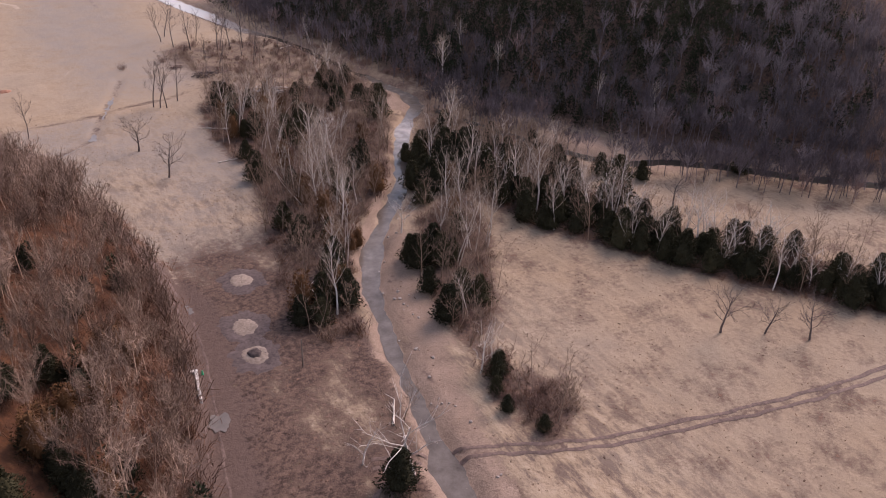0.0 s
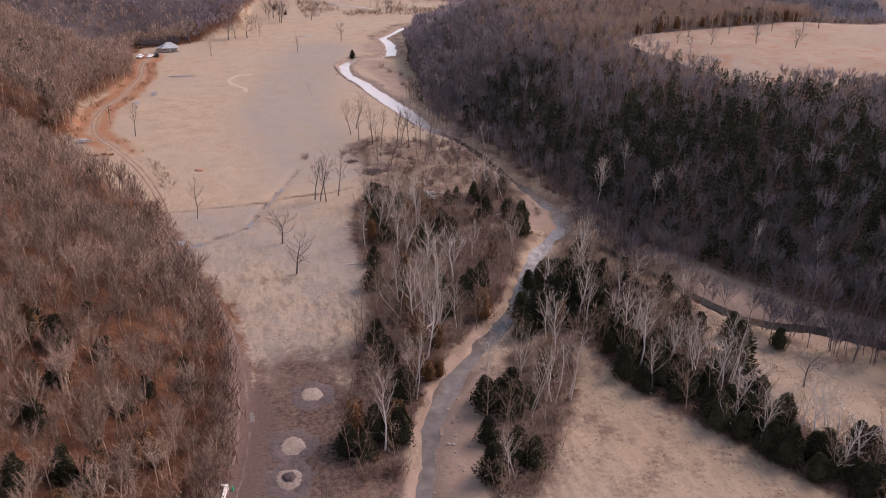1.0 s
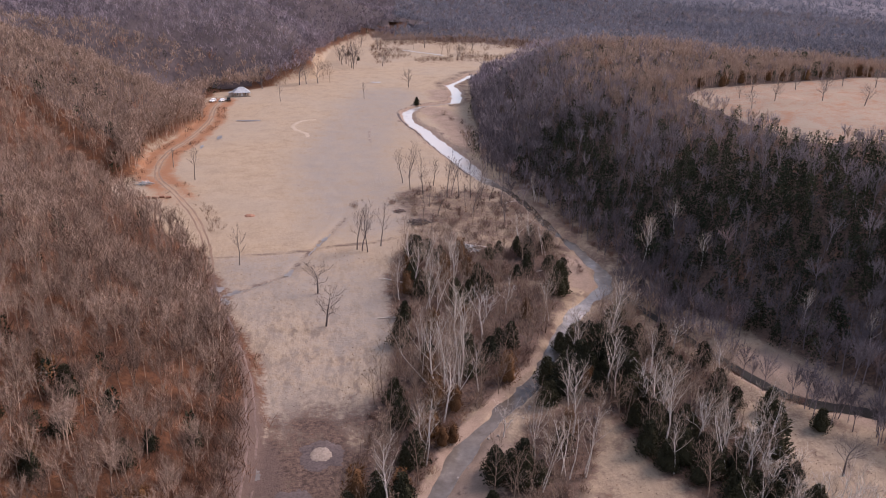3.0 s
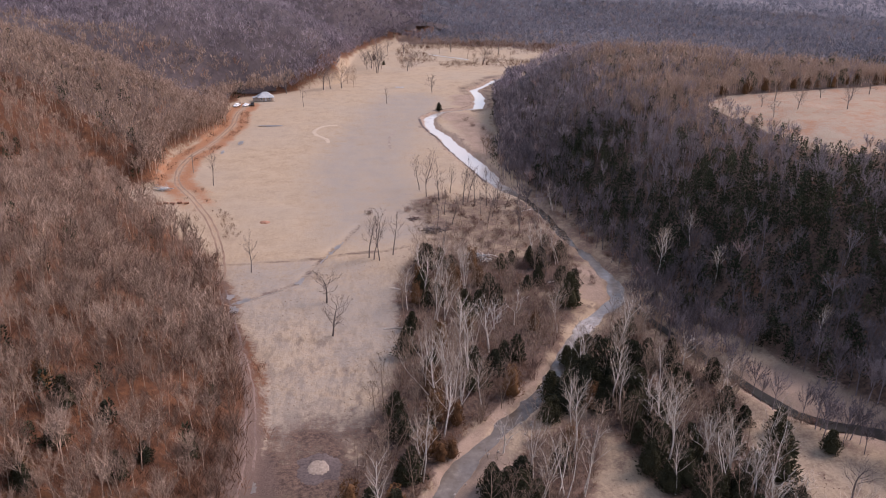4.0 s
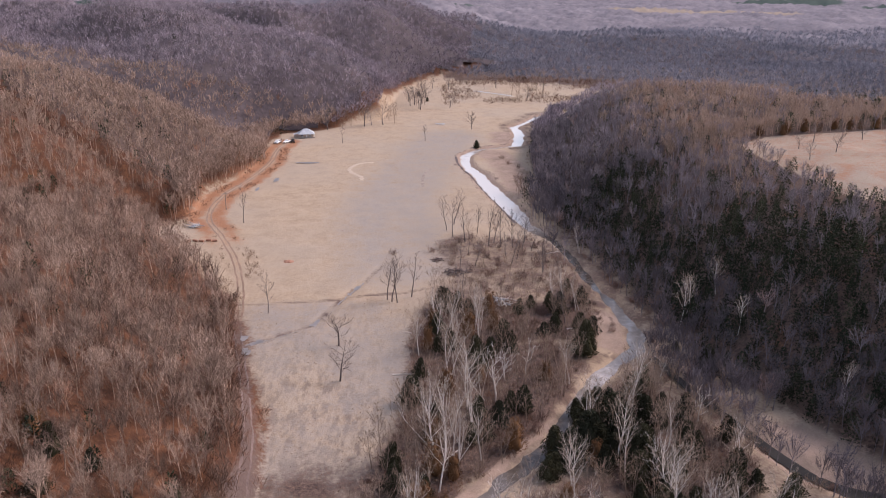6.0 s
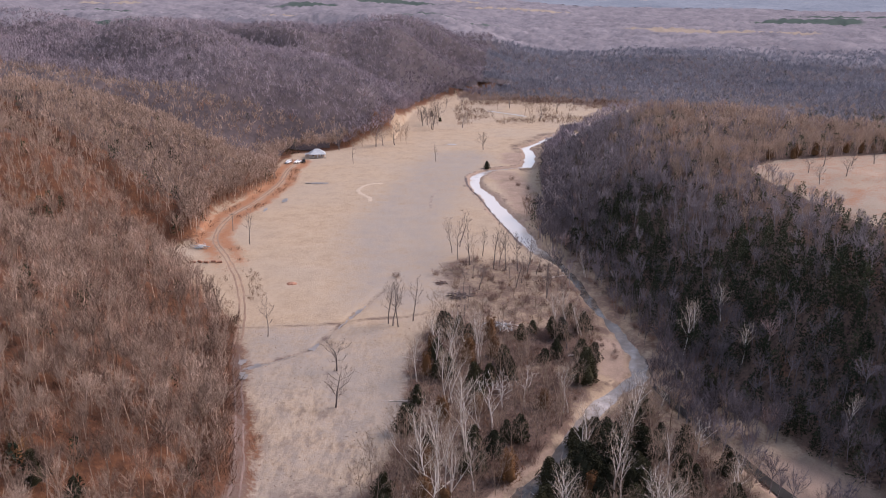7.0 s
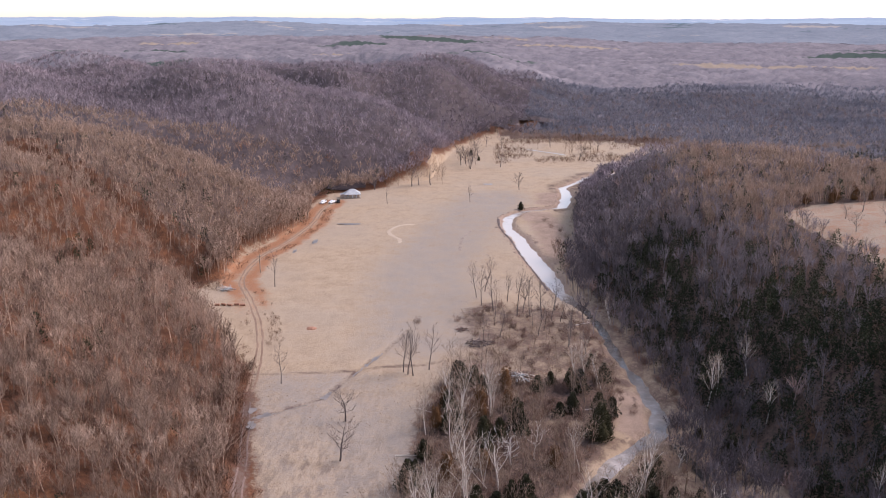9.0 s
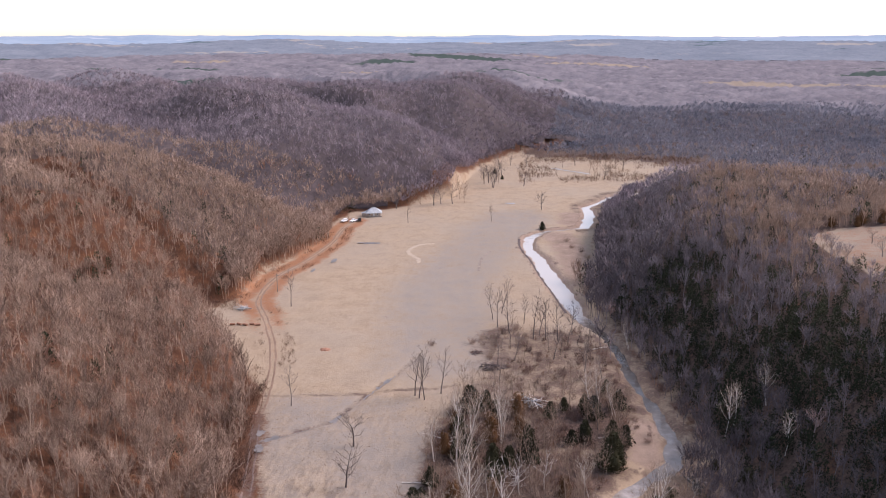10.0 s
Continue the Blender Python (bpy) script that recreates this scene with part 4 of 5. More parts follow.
def strip(name, line, offset, half, lift, material, label, category, rough=0.3, rows=0.25):
    """A narrow band that lies on the ground along a line."""
    ks = np.arange(0, len(line) - 1 + 1e-6, rows / 2)
    px, py = (np.interp(ks, range(len(line)), [p[i] for p in line]) for i in (0, 1))
    px, py = (np.convolve(np.pad(v, 4, mode="edge"), np.ones(9) / 9, "valid") for v in (px, py))
    tx, ty = np.gradient(px), np.gradient(py)
    ln = np.hypot(tx, ty) + 1e-9
    tx, ty = tx / ln, ty / ln
    fine = np.linspace(0, len(ks) - 1, max(len(ks), int(np.sum(ln) / 0.8)))
    px, py, tx, ty = (np.interp(fine, range(len(ks)), v) for v in (px, py, tx, ty))
    wob = (fbm(fine * 0.5, fine * 0 + offset, 77, 3) - 0.5) * rough
    out = []
    for s in (-1, 0, 1):
        w = half * (1 + (fbm(fine * 0.8, fine * 0 + s * 9 + offset, 78, 2) - 0.5) * 0.9)
        x, y = px - ty * (offset + wob + s * w), py + tx * (offset + wob + s * w)
        out.append(np.c_[x, y, ground_height(x, y) + lift * (1 if s == 0 else 0.4)])
    n, i = len(fine), np.arange(len(fine) - 1)
    f = np.concatenate([np.stack([r * n + i, r * n + i + 1, (r + 1) * n + i + 1, (r + 1) * n + i], -1) for r in range(2)])
    return tagged(new(name, quick_mesh(name, np.concatenate(out), f, material)), label, category, kind="structure")


for off in (-0.85, 0.85):
    strip("road", TRACK, off, 0.34, 0.10, MAT_RUT, "dark wheel rut of a farm track across dry grass", "farm track", 0.8)
    strip("road", ROAD[:9], off, 0.20, 0.06, MAT_RUT, "muddy wheel rut of the dirt road by the woods", "dirt road", 0.6)
    strip("road", ROAD[8:], off, 0.3, 0.06, MAT_CLAY, "pale dry wheel rut of the dirt road to the house", "dirt road", 0.6)
    strip("road", [(-32, 55), (-38, 50), (-44, 44)], off, 0.3, 0.10, MAT_RUT, "faint wheel rut climbing from the creek ford", "farm track", 0.5)


def blot(name, x, y, rx, ry, lift, material, label, category, seed, kind="", mound=0.0, wild=0.35):
    """A patch of uneven outline that lies on the ground."""
    r = np.random.default_rng(seed)
    n, rings = 36, 5
    a = np.linspace(0, 2 * math.pi, n, endpoint=False)
    shape = 1 + wild * (fbm(np.cos(a) * 1.7 + seed, np.sin(a) * 1.7 + seed * 2, seed, 3) - 0.5) * 2
    verts, faces = [(x, y, ground_at(x, y) + lift + mound)], []
    for k in range(1, rings + 1):
        f = k / rings
        xs, ys = x + rx * f * shape * np.cos(a), y + ry * f * shape * np.sin(a)
        zs = ground_height(xs, ys) if kind != "structure" else np.full(n, ground_at(x, y))
        zs = zs + lift + mound * (1 - f * f) + (r.uniform(-0.06, 0.06, n) if mound else 0)
        verts += list(zip(xs, ys, zs if k < rings or kind == "structure" else zs - lift - 0.05))
    for s in range(n):
        t = (s + 1) % n
        faces.append((0, 1 + s, 1 + t))
        for k in range(rings - 1):
            b0, b1 = 1 + k * n, 1 + (k + 1) * n
            faces += [(b0 + s, b1 + s, b1 + t), (b0 + s, b1 + t, b0 + t)]
    return tagged(new(name, quick_mesh(name, verts, faces, material)), label, category, kind=kind)


for k, (x, y, rx, ry) in enumerate(((-40.5, 195, 1.6, 3.4), (-48, 76, 1.3, 2.2), (-43.6, 106.4, 0.9, 1.8), (-31, 221, 1.0, 1.7), (-33, 216, 0.7, 0.9),
                                  (-54, 183, 1.6, 2.6), (-56, 178, 1.2, 1.8), (-63, 172, 1.3, 1.8), (-61, 168, 1.2, 1.6), (-58, 186, 1.0, 1.6))):
    blot("puddle", x, y, rx, ry, 0.12, MAT_PUDDLE, "shallow rain puddle reflecting the pale sky", "puddle", 60 + k, "structure", wild=0.75)
for k, (x, y, rx, ry) in enumerate(((-66, 385, 5, 1.6), (-76, 352, 1.0, 3.5), (-82, 336, 0.8, 3), (2, 487, 3, 2))):
    blot("puddle", x, y, rx, ry, 0.10, MAT_PUDDLE, "broad shallow standing water on the field", "puddle", 80 + k, "structure", wild=0.6)
strip("water", [(-58, 181.5), (-52, 184.5), (-47.5, 188), (-44, 190.5)], 0, 0.26, 0.08, MAT_PUDDLE, "thin wet rivulet winding over the pasture", "rivulet", 1.2)
strip("water", [(-36, 207), (-33.5, 214), (-31, 219.5), (-29, 226)], 0, 0.24, 0.08, MAT_PUDDLE, "thin wet rivulet winding over the pasture", "rivulet", 1.2)
strip("track_arc", [(-33, 386), (-40, 384), (-44.5, 377), (-45, 368), (-41, 361), (-38, 356), (-37.5, 349)], 0, 0.9, 0.08, MAT_SAND, "pale sandy track curving over the field", "track", 0.6)
strip("water", [(30, 626), (42, 616), (52, 604), (60, 596)], 0, 1.5, 0.12, MAT_PUDDLE, "thin line of bright creek water far off", "creek water", 1.0)
strip("track_arc", [(-6, 374), (-9, 362), (-10.5, 350), (-10, 336)], 0, 0.6, 0.08, MAT_HAY, "faint sandy track on the field", "track", 0.6)
for k, (x, y, s) in enumerate(((-32.4, 111, 2.2), (-36.8, 96.8, 2.3), (-38, 88.8, 2.4))):
    blot("trampled_patch", x, y, s * 1.9, s * 2.2, 0.07, MAT_ASH, "dark trampled soil round a feeding spot", "soil", 20 + k, mound=0.02, wild=0.3)
    blot("hay_ring", x, y, s, s * 1.15, 0.14, MAT_HAY, "flattened ring of old pale hay on dark soil", "hay", 30 + k, mound=0.06, wild=0.16)
blot("burnt_heap", -38, 89.1, 1.1, 1.2, 0.3, MAT_ASH, "dark burnt heap inside a hay ring", "heap", 44, mound=0.45)
blot("soil_mound", -55, 244, 1.8, 1.5, 0.05, MAT_LOG, "low brown earth mound on the field", "mound", 45, mound=0.4)

strip("creek_bank", CREEK[21:27], 4.4, 0.6, 0.16, MAT_ASH, "dark undercut earth bank along the creek pool", "creek bank", 0.8)

# ---------- single trees ----------
KINDS = {}


def tree_kind(key, name, label, shape, bark, twig, group, apart=False):
    """A kind of tree; apart: its limbs stand out so clearly that each is a part of its own."""
    wood, (cv, cf) = shape
    wood = wood if isinstance(wood, list) else [wood]
    limbs = [quick_mesh("limb", v, f, bark) for v, f in wood[1:]] if apart else []
    wv, wf = wood[0] if apart else join(wood)
    KINDS[key] = (name, label, quick_mesh("trunk", wv, wf, bark), quick_mesh("crown", cv, cf, twig), group, limbs)
    for p in KINDS[key][2].polygons:
        p.use_smooth = True


GROUP_SYC, GROUP_BARE, GROUP_CEDAR = "pale sycamores", "bare trees", "cedars"
for k in range(5):
    tree_kind(f"syc{k}", "sycamore_tree", "tall leafless sycamore with white limbs above the creek", bare_tree(500 + k, 15, 0.17, 13, 3.9, 0.34, 5, 6, 1.45, 0.14, 1 + (k % 3), 0.034), MAT_BARK_PALE, MAT_TWIG_PALE, GROUP_SYC)
for k in range(6):
    tree_kind(f"tan{k}", "slender_tree", "slender leafless tan tree in the creekside wood", bare_tree(520 + k, 11, 0.10, 12, 2.9, 0.25, 5, 5, 1.1, 0.12, 1 + (k % 3 == 0), 0.04), MAT_TWIG_TAN, MAT_TWIG_TAN, GROUP_BARE)
for k in range(5):
    tree_kind(f"oak{k}", "bare_tree", "dark leafless spreading tree on pale dry grass", bare_tree(540 + k, 10, 0.24, 13, 4.0, 0.28, 5, 5, 0.45, 0.2, 1, 0.045), MAT_BARK_GREY, MAT_TWIG_GREY, GROUP_BARE)
for k in range(4):
    tree_kind(f"tall{k}", "tall_bare_tree", "tall thin dark tree with few bare branches", bare_tree(560 + k, 14, 0.17, 12, 3.0, 0.35, 4, 5, 0.9, 0.18, 1, 0.05), MAT_BARK_GREY, MAT_TWIG_GREY, GROUP_BARE)
for k in range(4):
    tree_kind(f"white{k}", "white_sycamore", "small leafless sycamore with crooked chalk-white limbs", bare_tree(610 + k, 9, 0.19, 9, 3.6, 0.25, 4, 3, 0.9, 0.24, 1, 0.045), MAT_BARK_PALE, MAT_BARK_PALE, GROUP_SYC, True)
for k in range(2):
    tree_kind(f"dead{k}", "dead_tree", "bleached white dead tree with twisted bare limbs", bare_tree(570 + k, 11, 0.2, 8, 4.6, 0.3, 3, 1, 0.35, 0.3, 1, 0.05), MAT_BARK_PALE, MAT_BARK_PALE, GROUP_SYC)
for k in range(5):
    tree_kind(f"ced{k}", "cedar_tree", "dense dark green cedar with a ragged outline", leafy(580 + k, 6.2, 3.5, 1250, 0.34, 0.9), MAT_BARK_GREY, MAT_CEDAR, GROUP_CEDAR)
for k in range(2):
    tree_kind(f"rus{k}", "russet_oak", "small oak still holding withered russet leaves", leafy(590 + k, 6.4, 3.1, 850, 0.28, 0.7), MAT_BARK_GREY, MAT_RUSSET, GROUP_BARE)


def plant(key, x, y, size=1.0, turn=None, lean=0.0):
    name, label, trunk, crown, group, limbs = KINDS[key]
    root = new(name)
    part("trunk", trunk, root)
    part("crown", crown, root)
    for limb in limbs:
        part("limb", limb, root)
    tagged(root, label, "tree", group)
    turn = rng.uniform(0, 360) if turn is None else turn
    root.matrix_basis = pose(x, y, ground_at(x, y), lean, 0, turn) @ Matrix.Diagonal((size, size, size * rng.uniform(0.92, 1.08), 1))
    return root


def shrub_mesh(seed, h, spread_r, stems, material):
    r = np.random.default_rng(seed)
    pieces = []
    for _ in range(stems):
        a = r.uniform(0, 2 * math.pi)
        w = np.array((math.cos(a) * r.uniform(0.1, 0.8), math.sin(a) * r.uniform(0.1, 0.8), 1))
        s = bent((r.normal() * spread_r * 0.35, r.normal() * spread_r * 0.35, -0.15), w / np.linalg.norm(w), h * r.uniform(0.6, 1.0), r, 2, 0, 0.2)
        pieces.append(rod(s, [0.035, 0.025, 0.01], 3))
        for _ in range(5):
            e = r.uniform(0.3, 1.99)
            t0 = s[int(e)] * (1 - e % 1) + s[int(e) + 1] * (e % 1)
            pieces.append(sliver(t0, t0 + (w / 2 + r.normal(size=3) * 0.5) * h * 0.3, 0.05, r))
    return quick_mesh("shrub", *join(pieces), material)


SHRUBS = [shrub_mesh(700 + k, 2.8, 1.9, 34, MAT_BRUSH) for k in range(5)] + [shrub_mesh(710 + k, 3.2, 1.8, 26, MAT_TWIG_TAN) for k in range(2)]


def shrub(x, y, size=1.0, k=None):
    ob = new("shrub", SHRUBS[rng.integers(0, len(SHRUBS)) if k is None else k])
    ob.matrix_basis = pose(x, y, ground_at(x, y), 0, 0, rng.uniform(0, 360)) @ Matrix.Scale(size, 4)
    return tagged(ob, "tangled leafless brown shrub in rough ground", "shrub", "shrubs")


# trees that stand alone on the pasture
for key, x, y, s, turn in (("oak0", -31, 162, 1.0, 20), ("oak1", -33, 181, 1.02, 80), ("tall0", -54.5, 202, 0.85, 10), ("tall1", -21.6, 211, 1.15, 200), ("tall2", -20.2, 209.5, 1.2, 50),
                           ("tall3", -18.6, 208.5, 1.0, 130), ("tall1", -14.5, 213, 1.1, 310), ("tall0", -78, 287, 1.0, 100), ("oak2", 30, 56, 0.9, 0), ("oak3", 36, 52, 0.74, 60),
                           ("oak4", 41, 47, 0.82, 150), ("oak1", 58, 94, 0.9, 220), ("tall2", -8, 437, 0.8, 0), ("tall3", -53, 432, 0.8, 90)):
    plant(key, x, y, s, turn)
for x, y, s in ((0, 268, 0.85), (4, 262, 0.9), (12, 258, 0.95), (14, 261, 0.8), (16, 257, 0.9), (20, 256, 0.85), (23, 253, 0.8), (1, 283, 0.9), (-2, 276, 0.8), (9, 272, 0.7),
                (25, 262, 0.75), (29, 246, 0.8), (18, 240, 0.8), (6, 238, 0.7), (27, 232, 0.7)):
    plant(f"tall{rng.integers(0, 4)}", x, y, s * 1.25)

# creekside wood, right bank and tree row
def fill(poly, gap, mixture, chance=1.0, low=0.75, high=1.15):
    xs, ys = [p[0] for p in poly], [p[1] for p in poly]
    p = jittered(min(xs), max(xs), min(ys), max(ys), gap)
    d, half = channel(p[:, 0], p[:, 1])
    side, _ = line_distance(p[:, 0], p[:, 1], SIDE_CREEK)
    p = p[inside(p[:, 0], p[:, 1], poly) & (d > half + 1.8) & (side > 2.5)]
    keys, weights = zip(*mixture)
    w = np.cumsum(weights) / sum(weights)
    for x, y in p:
        if rng.uniform() > chance:
            continue
        key = keys[int(np.searchsorted(w, rng.uniform()))]
        if key == "shrub":
            shrub(x, y, rng.uniform(0.7, 1.3))
            continue
        count = sum(1 for k in KINDS if k.startswith(key))
        plant(f"{key}{rng.integers(0, count)}", x, y, rng.uniform(low, high))


fill(WOOD_NEAR_CREEK, 3.7, (("tan", 4.2), ("syc", 0.5), ("shrub", 2.0), ("ced", 0.8), ("rus", 0.25)))
fill(BANK_WOOD, 3.4, (("tan", 3), ("shrub", 3.4), ("ced", 1.9), ("syc", 0.4)), 0.95, 0.6, 0.95)
fill(WOOD_RIGHT_BANK, 3.3, (("tan", 4), ("syc", 1.3), ("shrub", 1), ("ced", 0.9)))
fill(TREE_ROW, 3.4, (("tan", 3.0), ("syc", 0.7), ("shrub", 1.2), ("ced", 2.0)))
# the tall pale sycamores that stand out, and the largest cedars
for x, y, h in ((-9.6, 127, 17), (-10.8, 135, 16.5), (-7.7, 129, 18), (-5.2, 127, 17), (-1.3, 140, 18), (-1.9, 148.5, 17.5), (-0.4, 128.7, 12), (-6.2, 138, 15), (-7.9, 190, 13), (-4.9, 188.5, 14),
                (3.1, 185, 14), (-3.8, 177, 13), (4.6, 151, 11), (12.9, 164, 8), (7.5, 161.5, 8), (1.3, 112.5, 8), (46.9, 142, 7), (44.5, 162, 6), (32.3, 112, 14), (37.5, 105, 12), (41, 104, 12.5),
                (47.8, 93.7, 7), (47.8, 78, 10.5), (53.5, 78.6, 9), (46.6, 71, 5.4), (52.7, 72.7, 9), (55.6, 69.5, 10.5), (56.7, 68, 9), (41.3, 99.5, 7), (-10.4, 67, 8)):
    if h > 11:
        plant(f"syc{rng.integers(0, 5)}", x, y, h / 14)
    else:
        plant(f"white{rng.integers(0, 4)}", x, y, h / 8.6)
for x, y, h in ((33.1, 111.7, 13), (39.9, 113.2, 13), (39.3, 125.8, 12), (49.3, 123.7, 10.5), (57, 150, 9.5), (31.5, 118.6, 12), (39, 150, 8), (37.8, 113.3, 11), (28, 108, 10), (45, 117, 10)):
    plant(f"tan{rng.integers(0, 6)}", x, y, h / 10)
for x, y, h in ((20.7, 129, 10.5), (26.8, 132, 11), (11.8, 122.3, 5.6), (16.3, 126, 9), (27.2, 138, 10), (14.1, 130.5, 7), (28.8, 173.7, 9), (26.6, 199.6, 7), (4, 140.2, 7), (-17.3, 119, 6.5),
                (-13.3, 156.4, 4), (46.7, 120, 7), (55.2, 114.5, 6), (56, 163.5, 7.2), (52, 175, 3), (-1.8, 135, 5), (47.9, 101.3, 11), (85, 99.2, 6), (-5.1, 91.2, 5), (-2.5, 102.5, 5.3), (-7.2, 82.8, 4.7),
                (-14.4, 150.7, 7), (-16.1, 106.7, 7), (27.9, 100.5, 6), (35.6, 96.5, 5.7), (45.9, 84.2, 6.5), (40.7, 85.4, 5.6), (23.5, 143, 7), (31, 127, 8)):
    plant(f"ced{rng.integers(0, 5)}", x, y, h / 6.4)
for x, y, h in ((28, 176, 8), (31, 184, 7), (29.5, 190, 8), (26.5, 168, 9), (23, 160, 9), (32.5, 200, 7), (25, 172, 8), (20, 153, 8), (28, 182, 7), (35, 205, 6), (18, 150, 9), (35.5, 160, 9), (38, 156, 8), (33, 154, 9), (21, 158, 8), (29, 152, 8), (14, 146, 8), (40, 165, 7)):
    plant(f"tan{rng.integers(0, 6)}", x, y, h / 10)
for x, y, h in ((14, 112.5, 7.5), (-8.2, 112.8, 5.3), (-11.7, 114.5, 6.4), (17.1, 161.3, 6.5), (-10.3, 111.5, 5.5), (21.5, 126, 7)):
    plant(f"rus{rng.integers(0, 2)}", x, y, h / 8)
HEDGE = [(29, 121), (32, 109), (37, 97), (41, 85), (46, 71), (53, 58), (60, 46), (68, 36)]
for k in range(62):
    u = k / 61 * (len(HEDGE) - 1)
    x, y = (np.interp(u, range(len(HEDGE)), [p[i] for p in HEDGE]) for i in (0, 1))
    plant(f"ced{rng.integers(0, 5)}", x + rng.uniform(-0.6, 2.6), y + rng.uniform(-1, 1), rng.uniform(0.5, 0.85))
    if k % 3 == 0:
        plant(f"white{rng.integers(0, 4)}", x + rng.uniform(0.5, 5), y + rng.uniform(0, 4), rng.uniform(0.75, 1.05))
for k in range(20):
    plant(f"ced{rng.integers(0, 5)}", rng.uniform(20, 33), rng.uniform(124, 147), rng.uniform(0.7, 1.15))
# low brush that fills the woods' floor
def brush_kind(seed, stems):
    r = np.random.default_rng(seed)
    pieces = []
    for _ in range(stems):
        a = r.uniform(0, 2 * math.pi)
        w = np.array((math.cos(a) * r.uniform(0.1, 0.9), math.sin(a) * r.uniform(0.1, 0.9), 1.0))
        b0 = np.array((r.normal() * 0.22, r.normal() * 0.22, -0.05))
        tip = b0 + w * r.uniform(0.5, 0.9)
        pieces.append(sliver(b0, tip, 0.03, r))
        for _ in range(3):
            g = r.uniform(0.2, 0.9)
            q0 = b0 * (1 - g) + tip * g
            pieces.append(sliver(q0, q0 + (w * 0.4 + r.normal(size=3) * 0.3) * 0.7, 0.022, r))
    return join(pieces)


BRUSH = [brush_kind(740 + k, 16) for k in range(6)]
spots = []
for poly, gap in ((WOOD_NEAR_CREEK, 1.9), (WOOD_RIGHT_BANK, 1.9), (TREE_ROW, 1.6), (BANK_WOOD, 1.7), (BANK_STRIP, 1.7), (SCRUB, 4.5)):
    xs, ys = [p[0] for p in poly], [p[1] for p in poly]
    p = jittered(min(xs), max(xs), min(ys), max(ys), gap)
    d, half = channel(p[:, 0], p[:, 1])
    spots.append(p[inside(p[:, 0], p[:, 1], poly) & (d > half + 1.2) & (fbm(p[:, 0] / 7, p[:, 1] / 7, 91, 2) > 0.33)])
hedge_x = np.interp(np.linspace(0, len(HEDGE) - 1, 420), range(len(HEDGE)), [q[0] for q in HEDGE])
hedge_y = np.interp(np.linspace(0, len(HEDGE) - 1, 420), range(len(HEDGE)), [q[1] for q in HEDGE])
spots.append(np.c_[hedge_x + rng.uniform(-1.6, 3.4, 420), hedge_y + rng.uniform(-1.2, 1.2, 420)])
spots = np.concatenate(spots)
scatter("undergrowth", spots, rng.uniform(0.7, 2.2, len(spots)), rng.uniform(0.1, 0.9, len(spots)), BRUSH, MAT_UNDERGROWTH, "leafless red-brown brush under the creekside trees", "undergrowth")
hill_brush = jittered(-108, -42, 22, 150, 1.6)
hill_brush = hill_brush[woodland(hill_brush, 0.0) & (fbm(hill_brush[:, 0] / 8, hill_brush[:, 1] / 8, 93, 2) > 0.38)]
BRUSH_LIGHT = [brush_kind(750 + k, 9) for k in range(6)]
scatter("undergrowth", hill_brush, rng.uniform(1.0, 3.0, len(hill_brush)), rng.uniform(0.0, 0.9, len(hill_brush)), BRUSH_LIGHT, MAT_UNDERGROWTH, "red-brown brush under the hillside trees by the road", "undergrowth")
sapling_rows = jittered(-76, -40, 40, 214, 1.3)
west_d = np.interp(sapling_rows[:, 1], [q[1] for q in ROAD], [q[0] for q in ROAD]) - sapling_rows[:, 0]
sapling_rows = sapling_rows[(west_d > 1.3) & (west_d < 9) & (fbm(sapling_rows[:, 0] / 5, sapling_rows[:, 1] / 5, 97, 2) > 0.36)]
scatter("undergrowth", sapling_rows, rng.uniform(1.8, 4.2, len(sapling_rows)), rng.uniform(0.1, 1.0, len(sapling_rows)), BRUSH_LIGHT, MAT_UNDERGROWTH, "reddish saplings crowding the dirt road below the wood", "undergrowth")
for k in range(44):
    x, y = -58 - rng.uniform(0, 36), rng.uniform(42, 112)
    plant(("ced0", "rus0", "ced2", "rus1", "ced4")[k % 5], x, y, rng.uniform(0.55, 1.0))
road_brush = jittered(-112, -60, 195, 440, 1.7)
d, k = line_distance(road_brush[:, 0], road_brush[:, 1], ROAD)
road_brush = road_brush[(d > 2.6) & (d < 6.5) & (k > 8) & (rng.uniform(0, 1, len(d)) < step(0.40, 0.6, fbm(road_brush[:, 0] / 9, road_brush[:, 1] / 9, 95, 2)))]
scatter("undergrowth", road_brush, rng.uniform(0.7, 2.0, len(road_brush)), rng.uniform(0.4, 1.0, len(road_brush)), BRUSH_LIGHT, MAT_UNDERGROWTH, "rusty brown brush along the dirt road", "undergrowth")
gully_brush = jittered(-205, -97, 278, 346, 1.5)
gully_brush = gully_brush[line_distance(gully_brush[:, 0], gully_brush[:, 1], GULLY)[0] < 5]
scatter("undergrowth", gully_brush, rng.uniform(0.8, 2.2, len(gully_brush)), rng.uniform(0.0, 0.7, len(gully_brush)), BRUSH_LIGHT, MAT_UNDERGROWTH, "dark red-brown brush along the bottom of the gully", "undergrowth")
end_brush = jittered(8, 175, 560, 700, 3.0)
end_brush = end_brush[inside(end_brush[:, 0], end_brush[:, 1], VALLEY) & (rng.uniform(0, 1, len(end_brush)) < step(0.46, 0.62, fbm(end_brush[:, 0] / 26, end_brush[:, 1] / 14, 99, 3)))]
scatter("undergrowth", end_brush, rng.uniform(1.2, 4.0, len(end_brush)), rng.uniform(0.2, 1.0, len(end_brush)), BRUSH_LIGHT, MAT_UNDERGROWTH, "brown scrub along the creek at the far end of the field", "undergrowth")
